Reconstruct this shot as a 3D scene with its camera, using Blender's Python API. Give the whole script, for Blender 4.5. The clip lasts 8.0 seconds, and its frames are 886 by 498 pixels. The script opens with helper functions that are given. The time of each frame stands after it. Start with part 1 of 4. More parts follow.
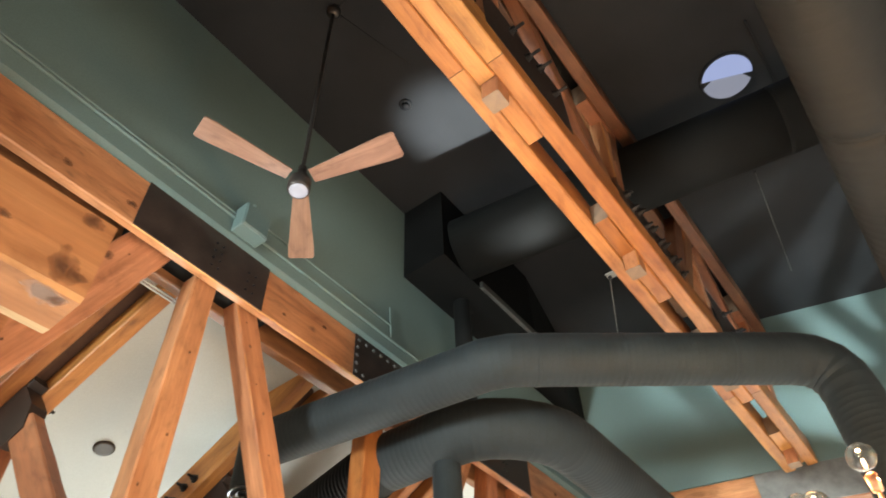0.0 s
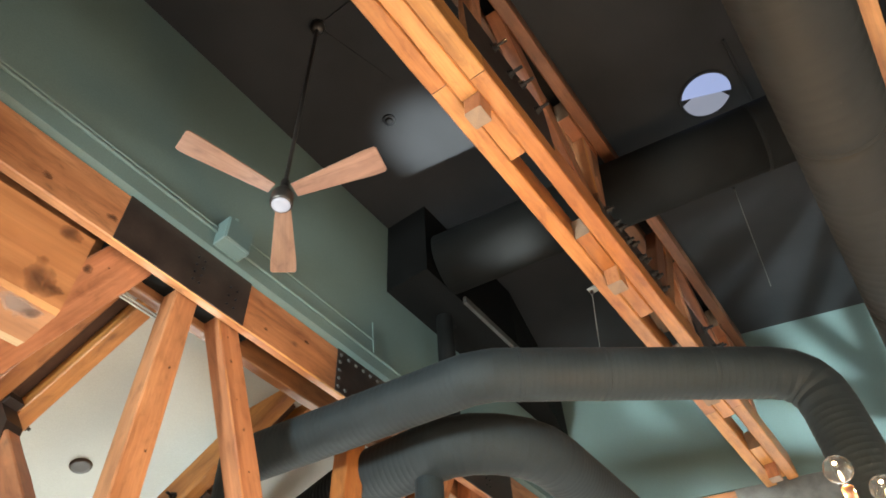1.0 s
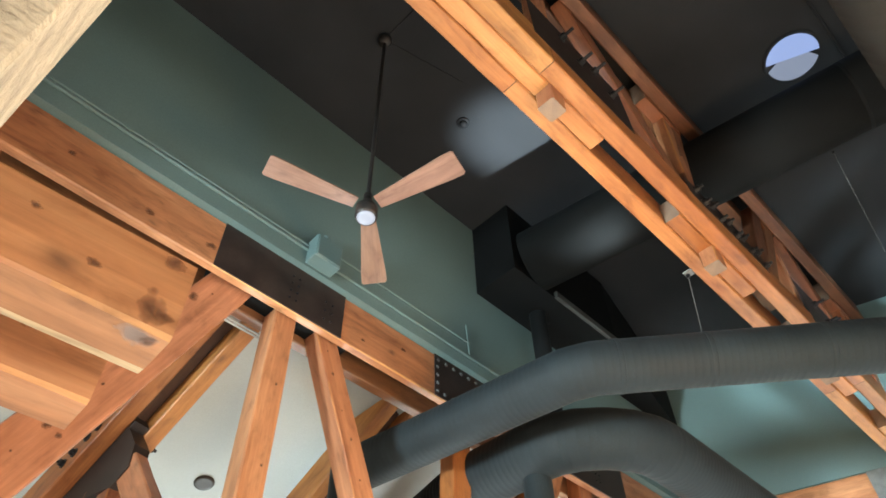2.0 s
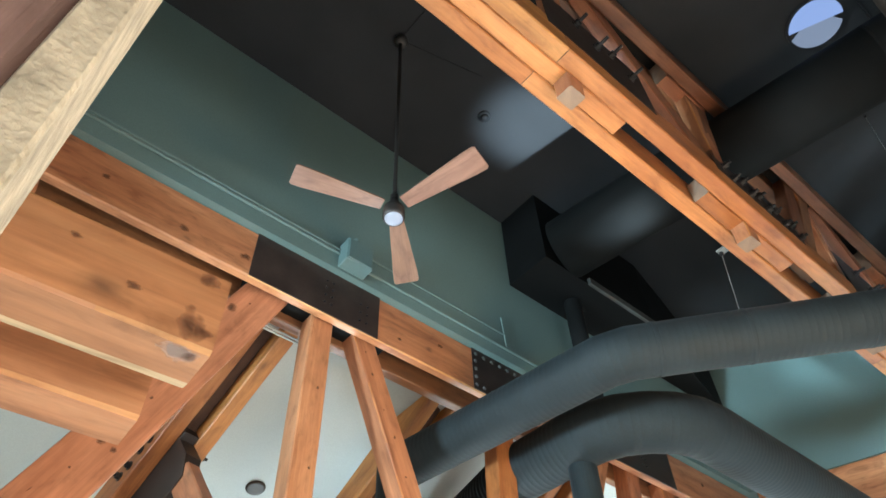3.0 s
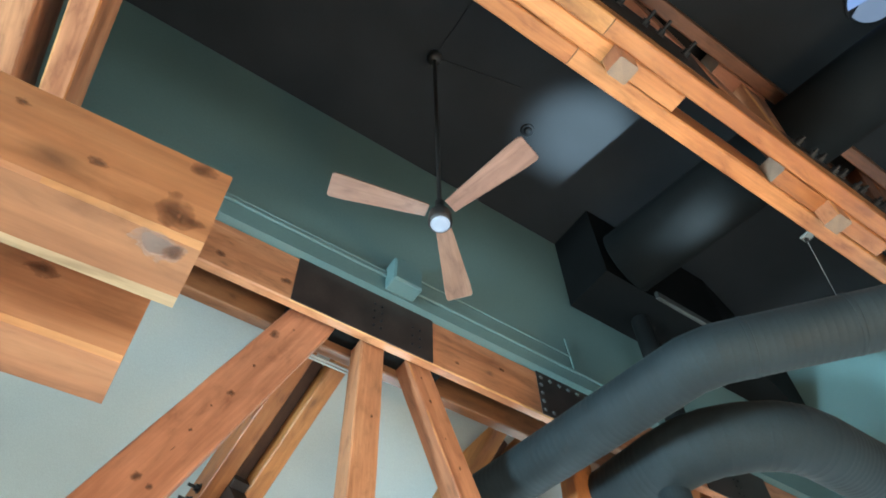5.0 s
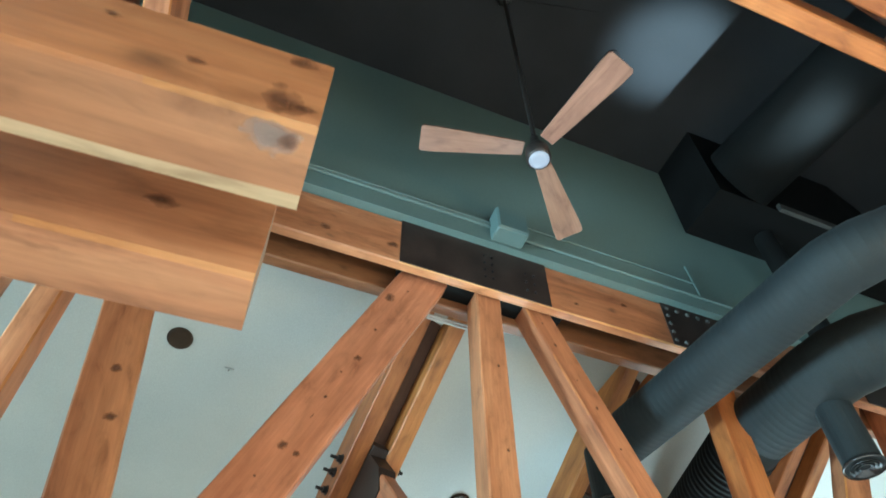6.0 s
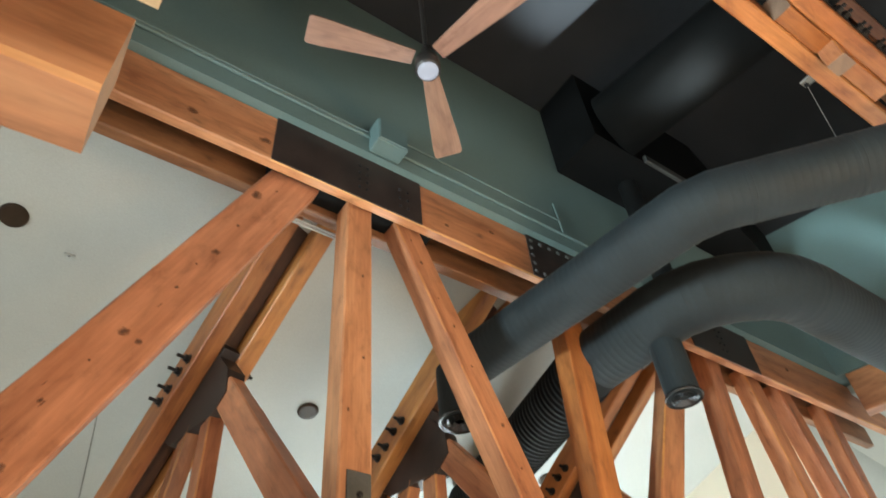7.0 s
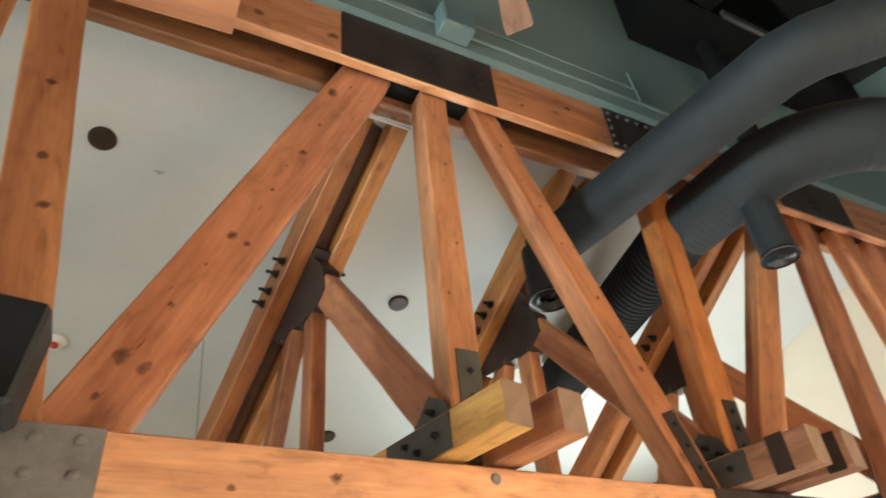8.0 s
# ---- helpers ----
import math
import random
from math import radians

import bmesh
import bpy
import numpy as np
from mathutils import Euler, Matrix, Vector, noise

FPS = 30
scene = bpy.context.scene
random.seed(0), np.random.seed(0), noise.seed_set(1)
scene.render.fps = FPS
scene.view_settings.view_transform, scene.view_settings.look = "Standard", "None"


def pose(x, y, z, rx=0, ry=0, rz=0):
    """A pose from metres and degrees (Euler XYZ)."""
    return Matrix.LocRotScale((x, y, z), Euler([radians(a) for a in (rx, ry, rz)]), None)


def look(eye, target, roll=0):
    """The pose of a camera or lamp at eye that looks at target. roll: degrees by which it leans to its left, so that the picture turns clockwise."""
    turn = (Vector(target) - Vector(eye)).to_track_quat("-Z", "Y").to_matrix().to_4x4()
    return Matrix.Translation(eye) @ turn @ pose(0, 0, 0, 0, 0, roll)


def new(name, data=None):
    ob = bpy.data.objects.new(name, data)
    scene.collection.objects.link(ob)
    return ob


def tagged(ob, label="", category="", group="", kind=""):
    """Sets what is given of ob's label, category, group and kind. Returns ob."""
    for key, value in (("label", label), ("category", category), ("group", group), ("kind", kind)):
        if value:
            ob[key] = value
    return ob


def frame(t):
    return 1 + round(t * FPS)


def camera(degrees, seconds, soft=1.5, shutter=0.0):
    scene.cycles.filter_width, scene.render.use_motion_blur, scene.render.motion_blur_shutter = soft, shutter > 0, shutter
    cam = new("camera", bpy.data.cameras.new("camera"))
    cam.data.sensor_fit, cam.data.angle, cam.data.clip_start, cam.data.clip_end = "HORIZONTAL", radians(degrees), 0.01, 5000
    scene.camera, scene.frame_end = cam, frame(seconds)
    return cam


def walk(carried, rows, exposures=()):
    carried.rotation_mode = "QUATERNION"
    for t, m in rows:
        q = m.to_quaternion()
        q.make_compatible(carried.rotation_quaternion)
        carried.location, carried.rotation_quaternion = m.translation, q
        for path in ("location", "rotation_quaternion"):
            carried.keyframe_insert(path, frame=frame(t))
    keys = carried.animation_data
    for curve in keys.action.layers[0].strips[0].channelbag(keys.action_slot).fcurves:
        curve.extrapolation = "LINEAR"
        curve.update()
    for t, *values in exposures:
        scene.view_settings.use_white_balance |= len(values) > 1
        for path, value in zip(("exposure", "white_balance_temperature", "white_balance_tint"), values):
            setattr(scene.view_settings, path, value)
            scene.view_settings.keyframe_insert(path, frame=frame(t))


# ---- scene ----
cam = camera(65.3, 8.0, soft=1.6, shutter=0.3)
PATH = [
    (0, (0.988, 1.118, 1.883), (2.098, 1.909, 3.346), -2.7),
    (0.5, (0.993, 1.106, 1.876), (2.14, 1.791, 3.364), -3.8),
    (1, (0.992, 1.109, 1.873), (2.104, 1.843, 3.364), -4.1),
    (1.5, (0.987, 1.104, 1.871), (2.025, 1.928, 3.369), -2.7),
    (2, (0.992, 1.108, 1.87), (1.94, 2.028, 3.371), -1.5),
    (3.4, (0.982, 1.018, 1.845), (1.861, 2.026, 3.332), -2.9),
    (3.6, (1.004, 0.993, 1.84), (1.88, 2.01, 3.323), -3.2),
    (3.8, (1.051, 1.002, 1.825), (1.927, 2.029, 3.301), -3.7),
    (4, (1.108, 1.045, 1.805), (1.975, 2.086, 3.277), -4.2),
    (4.2, (1.172, 1.17, 1.809), (2.022, 2.221, 3.284), -4.6),
    (5.3, (1.268, 1.489, 1.939), (1.902, 2.445, 3.578), -0.6),
    (5.5, (1.269, 1.506, 1.907), (1.856, 2.512, 3.533), -0.5),
    (6, (1.3, 1.655, 1.916), (1.785, 2.809, 3.476), -0.8),
    (6.5, (1.366, 1.706, 1.899), (1.969, 2.895, 3.391), -1.6),
    (7, (1.35, 1.774, 1.889), (2.227, 2.887, 3.301), -5.8),
    (7.5, (1.269, 1.863, 1.873), (2.249, 3.062, 3.139), -9.7),
    (8, (1.238, 1.882, 1.853), (2.053, 3.261, 3.049), -6.1),
]
walk(cam, [(t, look(eye, target, roll)) for t, eye, target, roll in PATH],
     exposures=[(0.0, 2.39, 8080, 15), (1.0, 2.46, 7880, 13), (2.0, 2.48, 7020, 9), (3.5, 2.35, 6230, 4), (4.2, 2.35, 6420, 4), (5.3, 2.35, 5750, -4),
                (6.0, 2.2, 5890, -5), (6.5, 2.19, 6380, -2), (7.0, 2.09, 7130, 9), (7.5, 2.02, 8190, 17), (8.0, 1.95, 7660, 14)])

# ---- world and large lights ----
world = bpy.data.worlds.new("sky")
scene.world = world
world.use_nodes = True
wn = world.node_tree.nodes
sky = wn.new("ShaderNodeTexSky")
sky.sky_type, sky.sun_disc = "NISHITA", False
sky.sun_elevation, sky.sun_rotation = radians(20.5), radians(176)
world.node_tree.links.new(sky.outputs[0], wn["Background"].inputs[0])
wn["Background"].inputs[1].default_value = 0.055


def area(name, eye, target, sx, sy, watts, colour):
    lamp = bpy.data.lights.new(name, "AREA")
    lamp.shape, lamp.size, lamp.size_y, lamp.energy, lamp.color = "RECTANGLE", sx, sy, watts / 5.66, colour
    ob = new(name, lamp)
    ob.matrix_basis = look(eye, target)
    return ob


DAY = (0.90, 0.96, 1.0)
# low sun through the south windows on to the floor
sun = bpy.data.lights.new("sun", "SUN")
sun.energy, sun.angle, sun.color = 5.0, radians(0.53), (1.0, 0.97, 0.92)
new("sun", sun).matrix_basis = look((4.8, -10.0, 3.75), (4.0, 0.0, 0.0))
# lamps stand in for daylight at the unseen window openings of the outer walls
area("daylight_south", (4.0, -5.35, 1.2), (4.0, 0.0, 3.2), 10.0, 2.0, 320, (0.82, 0.93, 1.0))
area("daylight_west", (-4.35, 4.0, 1.6), (0.0, 4.4, 3.4), 8.0, 2.0, 330, (0.74, 0.91, 1.0))
area("daylight_east", (12.3, 3.0, 1.6), (8.0, 3.6, 4.6), 8.0, 2.0, 320, (0.72, 0.90, 1.0))
area("daylight_north", (6.2, 9.3, 1.7), (5.6, 5.0, 4.3), 2.6, 1.6, 430, (0.72, 0.90, 1.0)).data.spread = radians(100)
# two narrow lamps added to brighten the far end wall
area("end_wall_fill_west", (-4.3, 3.0, 2.1), (8.4, 2.9, 6.3), 1.0, 1.0, 125, (0.66, 0.88, 1.0)).data.spread = radians(46)
area("end_wall_fill_south", (1.8, -5.3, 2.4), (8.9, 1.3, 6.6), 0.9, 0.9, 110, (0.62, 0.86, 1.0)).data.spread = radians(32)
# added spot without a fixture throws the pale ceiling patch, cut by two ducts
patch_spot = bpy.data.lights.new("ceiling_patch_spot", "SPOT")
patch_spot.energy, patch_spot.color, patch_spot.spot_size, patch_spot.spot_blend, patch_spot.shadow_soft_size = 2900.0, (0.68, 0.87, 1.0), radians(8.4), 1.0, 0.10
new("ceiling_patch_spot", patch_spot).matrix_basis = look((7.6, 1.75, 0.8), (4.05, 3.12, 7.55))


# ---- materials ----
def mat(name, rough=0.6, metal=0.0):
    m = bpy.data.materials.new(name)
    m.use_nodes = True
    b = m.node_tree.nodes["Principled BSDF"]
    b.inputs["Roughness"].default_value, b.inputs["Metallic"].default_value = rough, metal
    return m, m.node_tree.nodes, m.node_tree.links, b


def ramp(nodes, stops):
    r = nodes.new("ShaderNodeValToRGB")
    e = r.color_ramp.elements
    while len(e) < len(stops):
        e.new(0.5)
    for el, (p, c) in zip(e, stops):
        el.position, el.color = p, (*c, 1)
    return r


def mixc(nodes, links, kind, fac, a, b):
    m = nodes.new("ShaderNodeMix")
    m.data_type, m.blend_type = "RGBA", kind
    for sock, v in ((m.inputs[0], fac), (m.inputs[6], a), (m.inputs[7], b)):
        if isinstance(v, (int, float)):
            sock.default_value = v
        elif isinstance(v, tuple):
            sock.default_value = (*v, 1)
        else:
            links.new(v, sock)
    return m.outputs[2]


def bump(nodes, links, b, height, strength, dist):
    n = nodes.new("ShaderNodeBump")
    n.inputs["Strength"].default_value, n.inputs["Distance"].default_value = strength, dist
    links.new(height, n.inputs["Height"])
    links.new(n.outputs[0], b.inputs["Normal"])


def wood(name, dark, mid, light, rough=0.55, knots=1.0, relief=0.25):
    """Sawn softwood with the grain along the local x axis."""
    m, n, l, b = mat(name, rough)
    dark, mid, light = (tuple(v * 0.87 for v in c) for c in (dark, mid, light))
    tc, oi = n.new("ShaderNodeTexCoord"), n.new("ShaderNodeObjectInfo")
    mul = n.new("ShaderNodeMath")
    mul.operation, mul.inputs[1].default_value = "MULTIPLY", 37.0
    l.new(oi.outputs["Random"], mul.inputs[0])
    add = n.new("ShaderNodeVectorMath")
    add.operation = "ADD"
    l.new(tc.outputs["Object"], add.inputs[0])
    l.new(mul.outputs[0], add.inputs[1])

    def stretched(s):
        mp = n.new("ShaderNodeMapping")
        mp.inputs["Scale"].default_value = s
        l.new(add.outputs[0], mp.inputs["Vector"])
        return mp.outputs[0]

    def nz(vec, scale, detail, rough_, dist=0.0):
        t = n.new("ShaderNodeTexNoise")
        t.inputs["Scale"].default_value, t.inputs["Detail"].default_value = scale, detail
        t.inputs["Roughness"].default_value, t.inputs["Distortion"].default_value = rough_, dist
        l.new(vec, t.inputs["Vector"])
        return t.outputs[0]

    broad = nz(stretched((0.5, 5, 5)), 1.0, 4, 0.55, 0.9)
    mottle = nz(stretched((5, 16, 16)), 1.0, 4, 0.6, 0.5)
    fine = nz(stretched((1.6, 70, 70)), 1.0, 5, 0.65, 0.3)
    big = nz(stretched((0.7, 1.6, 1.6)), 1.0, 3, 0.5)
    col = ramp(n, [(0.3, dark), (0.5, mid), (0.72, light)])
    l.new(broad, col.inputs[0])
    fr = ramp(n, [(0.3, (0.78, 0.74, 0.70)), (0.62, (1.06, 1.05, 1.04))])
    l.new(fine, fr.inputs[0])
    c = mixc(n, l, "MULTIPLY", 0.75, col.outputs[0], fr.outputs[0])
    br = ramp(n, [(0.3, (0.66, 0.60, 0.57)), (0.7, (1.18, 1.16, 1.15))])
    l.new(big, br.inputs[0])
    c = mixc(n, l, "MULTIPLY", 0.8, c, br.outputs[0])
    mo = ramp(n, [(0.30, (0.58, 0.52, 0.49)), (0.46, (0.95, 0.93, 0.92)), (0.70, (1.18, 1.18, 1.17))])
    l.new(mottle, mo.inputs[0])
    c = mixc(n, l, "MULTIPLY", 0.8, c, mo.outputs[0])
    tone = ramp(n, [(0.0, (0.86, 0.74, 0.70)), (0.35, (1.02, 0.94, 0.93)), (0.65, (1.0, 1.0, 1.0)), (1.0, (1.10, 1.14, 1.04))])
    l.new(oi.outputs["Random"], tone.inputs[0])
    c = mixc(n, l, "MULTIPLY", 1.0, c, tone.outputs[0])
    # knots with a dark heart and a stained ring
    v = n.new("ShaderNodeTexVoronoi")
    v.inputs["Scale"].default_value, v.inputs["Randomness"].default_value = 1.0, 1.0
    warp = n.new("ShaderNodeVectorMath")
    warp.operation = "MULTIPLY_ADD"
    l.new(nz(stretched((5, 14, 14)), 1.0, 2, 0.5), warp.inputs[0])
    warp.inputs[1].default_value = (0.25, 0.25, 0.25)
    l.new(stretched((2.6, 3.9, 3.9)), warp.inputs[2])
    l.new(warp.outputs[0], v.inputs["Vector"])
    kr = ramp(n, [(0.03, (0.9, 0.9, 0.9)), (0.07, (0.55, 0.55, 0.55)), (0.11, (0.18, 0.18, 0.18)), (0.17, (0, 0, 0))])
    l.new(v.outputs["Distance"], kr.inputs[0])
    rare = n.new("ShaderNodeSeparateColor")
    l.new(v.outputs["Color"], rare.inputs[0])
    gate = n.new("ShaderNodeMath")
    gate.operation, gate.inputs[1].default_value = "GREATER_THAN", 0.5
    l.new(rare.outputs[0], gate.inputs[0])
    kk = n.new("ShaderNodeMath")
    kk.operation = "MULTIPLY"
    l.new(kr.outputs[0], kk.inputs[0])
    l.new(gate.outputs[0], kk.inputs[1])
    k2 = n.new("ShaderNodeMath")
    k2.operation, k2.inputs[1].default_value = "MULTIPLY", 0.8 * knots
    l.new(kk.outputs[0], k2.inputs[0])
    c = mixc(n, l, "MIX", k2.outputs[0], c, (dark[0] * 0.28, dark[1] * 0.3, dark[2] * 0.35))
    l.new(c, b.inputs["Base Color"])
    rr = n.new("ShaderNodeMapRange")
    rr.inputs["To Min"].default_value, rr.inputs["To Max"].default_value = rough - 0.12, rough + 0.15
    l.new(fine, rr.inputs["Value"])
    l.new(rr.outputs[0], b.inputs["Roughness"])
    bump(n, l, b, fine, relief, 0.004)
    return m


def plain(name, colour, rough=0.6, metal=0.0, scale=3.0, vary=0.18, grain=60.0, relief=0.1, depth=0.003):
    """Paint, plaster or metal, clouded at two scales."""
    m, n, l, b = mat(name, rough, metal)
    tc = n.new("ShaderNodeTexCoord")
    t1, t2 = n.new("ShaderNodeTexNoise"), n.new("ShaderNodeTexNoise")
    for t, s, d in ((t1, scale, 5), (t2, grain, 3)):
        t.inputs["Scale"].default_value, t.inputs["Detail"].default_value = s, d
        l.new(tc.outputs["Object"], t.inputs["Vector"])
    lo, hi = 1 - vary, 1 + vary
    r1 = ramp(n, [(0.3, tuple(v * lo for v in colour)), (0.7, tuple(min(v * hi, 0.95) for v in colour))])
    l.new(t1.outputs[0], r1.inputs[0])
    r2 = ramp(n, [(0.35, (0.88, 0.88, 0.88)), (0.65, (1.06, 1.06, 1.06))])
    l.new(t2.outputs[0], r2.inputs[0])
    l.new(mixc(n, l, "MULTIPLY", 0.7, r1.outputs[0], r2.outputs[0]), b.inputs["Base Color"])
    rr = n.new("ShaderNodeMapRange")
    rr.inputs["To Min"].default_value, rr.inputs["To Max"].default_value = max(rough - 0.1, 0.05), min(rough + 0.1, 1)
    l.new(t1.outputs[0], rr.inputs["Value"])
    l.new(rr.outputs[0], b.inputs["Roughness"])
    bump(n, l, b, t2.outputs[0], relief, depth)
    return m


def glow(name, colour, strength):
    m, n, l, b = mat(name, 0.4)
    b.inputs["Base Color"].default_value = (0.05, 0.05, 0.05, 1)
    b.inputs["Emission Color"].default_value = (*colour, 1)
    b.inputs["Emission Strength"].default_value = strength
    return m


FIR = wood("fir", (0.275, 0.102, 0.050), (0.45, 0.192, 0.096), (0.57, 0.278, 0.146), 0.42)
FIR_GOLD = wood("golden_fir", (0.50, 0.27, 0.09), (0.66, 0.39, 0.14), (0.74, 0.48, 0.20), 0.42, 0.6)
FIR_PINK = wood("pinkish_fir", (0.40, 0.172, 0.092), (0.62, 0.310, 0.182), (0.75, 0.425, 0.265), 0.36)
# this and the brown fir are darker copies, with shade put into the colour
FIR_RED_SHADED = wood("shaded_reddish_fir", (0.195, 0.070, 0.033), (0.32, 0.125, 0.060), (0.43, 0.186, 0.093), 0.42)
FIR_BROWN_SHADED = wood("shaded_brown_fir", (0.13, 0.055, 0.028), (0.21, 0.090, 0.044), (0.30, 0.140, 0.070), 0.5)
FIR_PALE = wood("pale_fir", (0.32, 0.130, 0.062), (0.51, 0.236, 0.117), (0.64, 0.338, 0.178), 0.42)
ROUGH = wood("rough_sawn", (0.16, 0.09, 0.085), (0.26, 0.155, 0.145), (0.38, 0.25, 0.225), 0.85, 0.3, 1.0)
SAPWOOD = plain("weathered_sapwood", (0.42, 0.35, 0.26), 0.9, 0, 26, 0.30, 120, 1.0, 0.006)
WANE = wood("yellow_sapwood", (0.64, 0.46, 0.28), (0.75, 0.58, 0.38), (0.82, 0.69, 0.49), 0.5, 0.0, 0.15)
# fir darkened to near black, so its colour holds the slot's shade
SLOT_DARK = wood("slot_dark_fir", (0.045, 0.021, 0.012), (0.08, 0.037, 0.020), (0.12, 0.058, 0.030), 0.7, 0.3, 0.2)
BLADE = wood("blade_wood", (0.20, 0.115, 0.085), (0.26, 0.155, 0.118), (0.32, 0.20, 0.155), 0.5, 0.0, 0.1)
ENDGRAIN = plain("end_grain", (0.22, 0.145, 0.10), 0.8, 0, 12, 0.15, 160, 0.3)
FIR_ORANGE = wood("orange_fir", (0.33, 0.120, 0.038), (0.50, 0.212, 0.068), (0.61, 0.300, 0.112), 0.42)
HONEY = wood("honey_fir", (0.38, 0.155, 0.055), (0.56, 0.260, 0.095), (0.68, 0.370, 0.155), 0.42)
FIR_GREY = wood("weathered_fir", (0.24, 0.125, 0.075), (0.36, 0.20, 0.125), (0.47, 0.29, 0.19), 0.55, 0.6)
STEEL = plain("black_steel", (0.035, 0.024, 0.021), 0.5, 0.3, 6, 0.35, 80, 0.15)
DARKSTEEL = plain("dark_grey_steel", (0.060, 0.062, 0.060), 0.55, 0.2, 8, 0.25, 90, 0.15)
GREYSTEEL = plain("grey_steel", (0.15, 0.152, 0.148), 0.55, 0.2, 8, 0.25, 90, 0.15)
BOLT = plain("bolt_steel", (0.02, 0.02, 0.022), 0.45, 0.6, 20, 0.3, 90, 0.1)
CHARCOAL = plain("charcoal_paint", (0.0235, 0.0248, 0.0278), 0.55, 0, 1.2, 0.2, 120, 0.12)
TEAL = plain("teal_paint", (0.112, 0.171, 0.169), 0.5, 0, 0.8, 0.1, 150, 0.08)
WHITE = plain("white_plaster", (0.41, 0.435, 0.42), 0.85, 0, 0.9, 0.07, 140, 0.1)
CREAM = plain("cream_plaster", (0.70, 0.66, 0.55), 0.85, 0, 0.9, 0.06, 140, 0.1)
PALE_TRIM = plain("pale_trim", (0.34, 0.33, 0.31), 0.6)
SEAM = plain("seam_shadow_gap", (0.12, 0.12, 0.11), 0.9)
DUCT = plain("duct_paint", (0.0114, 0.0164, 0.0190), 0.7, 0.0, 4, 0.22, 70, 0.1)
DUCT_GREY = plain("duct_grey_paint", (0.0085, 0.0090, 0.0090), 0.7, 0.0, 4, 0.22, 70, 0.1)
DUCT_BLACK = plain("duct_black_paint", (0.0085, 0.0090, 0.0092), 0.75, 0.0, 3, 0.22, 70, 0.1)
fuzz = DUCT.node_tree.nodes["Principled BSDF"]
fuzz.inputs["Sheen Weight"].default_value, fuzz.inputs["Sheen Roughness"].default_value = 0.03, 0.35
BLACK_PAINT = plain("black_paint", (0.0050, 0.0052, 0.0054), 0.75, 0.0, 3, 0.22, 70, 0.1)
BRONZE = plain("dark_bronze", (0.035, 0.03, 0.028), 0.4, 0.5, 10, 0.2)
TRIM = plain("brown_trim", (0.035, 0.022, 0.014), 0.5, 0.0, 10, 0.2)
REFLECTOR = plain("brown_reflector", (0.075, 0.045, 0.022), 0.5, 0.2, 12, 0.3)
RIM = plain("dark_glossy_metal", (0.05, 0.052, 0.055), 0.22, 0.7, 10, 0.2)
BLACKBOX = plain("black_plastic", (0.016, 0.019, 0.020), 0.7, 0, 10, 0.15)
FLOORING = plain("pale_concrete", (0.66, 0.66, 0.65), 0.4, 0, 1.5, 0.12, 40, 0.05)
ALARM_WHITE = plain("white_plastic", (0.62, 0.62, 0.60), 0.4, 0, 10, 0.05)
ALARM_RED = plain("red_plastic", (0.45, 0.03, 0.02), 0.3, 0, 10, 0.1)
for m, gloss in ((DUCT, 0.25), (DUCT_GREY, 0.25), (DUCT_BLACK, 0.10), (BLACK_PAINT, 0.10), (CHARCOAL, 0.10), (TRIM, 0.15)):
    m.node_tree.nodes["Principled BSDF"].inputs["Specular IOR Level"].default_value = gloss
LENS = glow("lit_lens", (0.52, 0.60, 0.78), 0.18)
OCULUS = glow("daylit_diffuser", (0.27, 0.40, 0.80), 0.18)
OCULUS_DIM = glow("daylit_diffuser_shaded", (0.20, 0.25, 0.38), 0.18)
FILAMENT = glow("filament", (1.0, 0.72, 0.40), 1.5)


def stain(name, colour):
    """A knot's stain: dark heart, ragged outline, soft rim, in the local disc of radius 1."""
    m, n, l, b = mat(name, 0.5)
    tc, oi = n.new("ShaderNodeTexCoord"), n.new("ShaderNodeObjectInfo")
    ln = n.new("ShaderNodeVectorMath")
    ln.operation = "LENGTH"
    l.new(tc.outputs["Object"], ln.inputs[0])
    shift = n.new("ShaderNodeMath")
    shift.operation, shift.inputs[1].default_value = "MULTIPLY", 20.0
    l.new(oi.outputs["Random"], shift.inputs[0])
    add = n.new("ShaderNodeVectorMath")
    l.new(tc.outputs["Object"], add.inputs[0])
    l.new(shift.outputs[0], add.inputs[1])
    t = n.new("ShaderNodeTexNoise")
    t.inputs["Scale"].default_value, t.inputs["Detail"].default_value = 1.9, 5
    l.new(add.outputs[0], t.inputs["Vector"])
    mm = n.new("ShaderNodeMath")
    mm.operation, mm.inputs[1].default_value = "MULTIPLY_ADD", 0.9
    l.new(t.outputs[0], mm.inputs[0])
    l.new(ln.outputs["Value"], mm.inputs[2])
    a = ramp(n, [(0.45, (0.85, 0.85, 0.85)), (0.80, (0.50, 0.50, 0.50)), (1.0, (0.20, 0.20, 0.20)), (1.28, (0, 0, 0))])
    l.new(mm.outputs[0], a.inputs[0])
    c = ramp(n, [(0.55, colour), (0.95, tuple(min(v * 1.9, 1) for v in colour))])
    l.new(mm.outputs[0], c.inputs[0])
    l.new(c.outputs[0], b.inputs["Base Color"])
    l.new(a.outputs[0], b.inputs["Alpha"])
    return m


KNOT = stain("knot_stain", (0.11, 0.045, 0.024))
KNOT_GREY = stain("resin_knot_stain", (0.25, 0.195, 0.175))


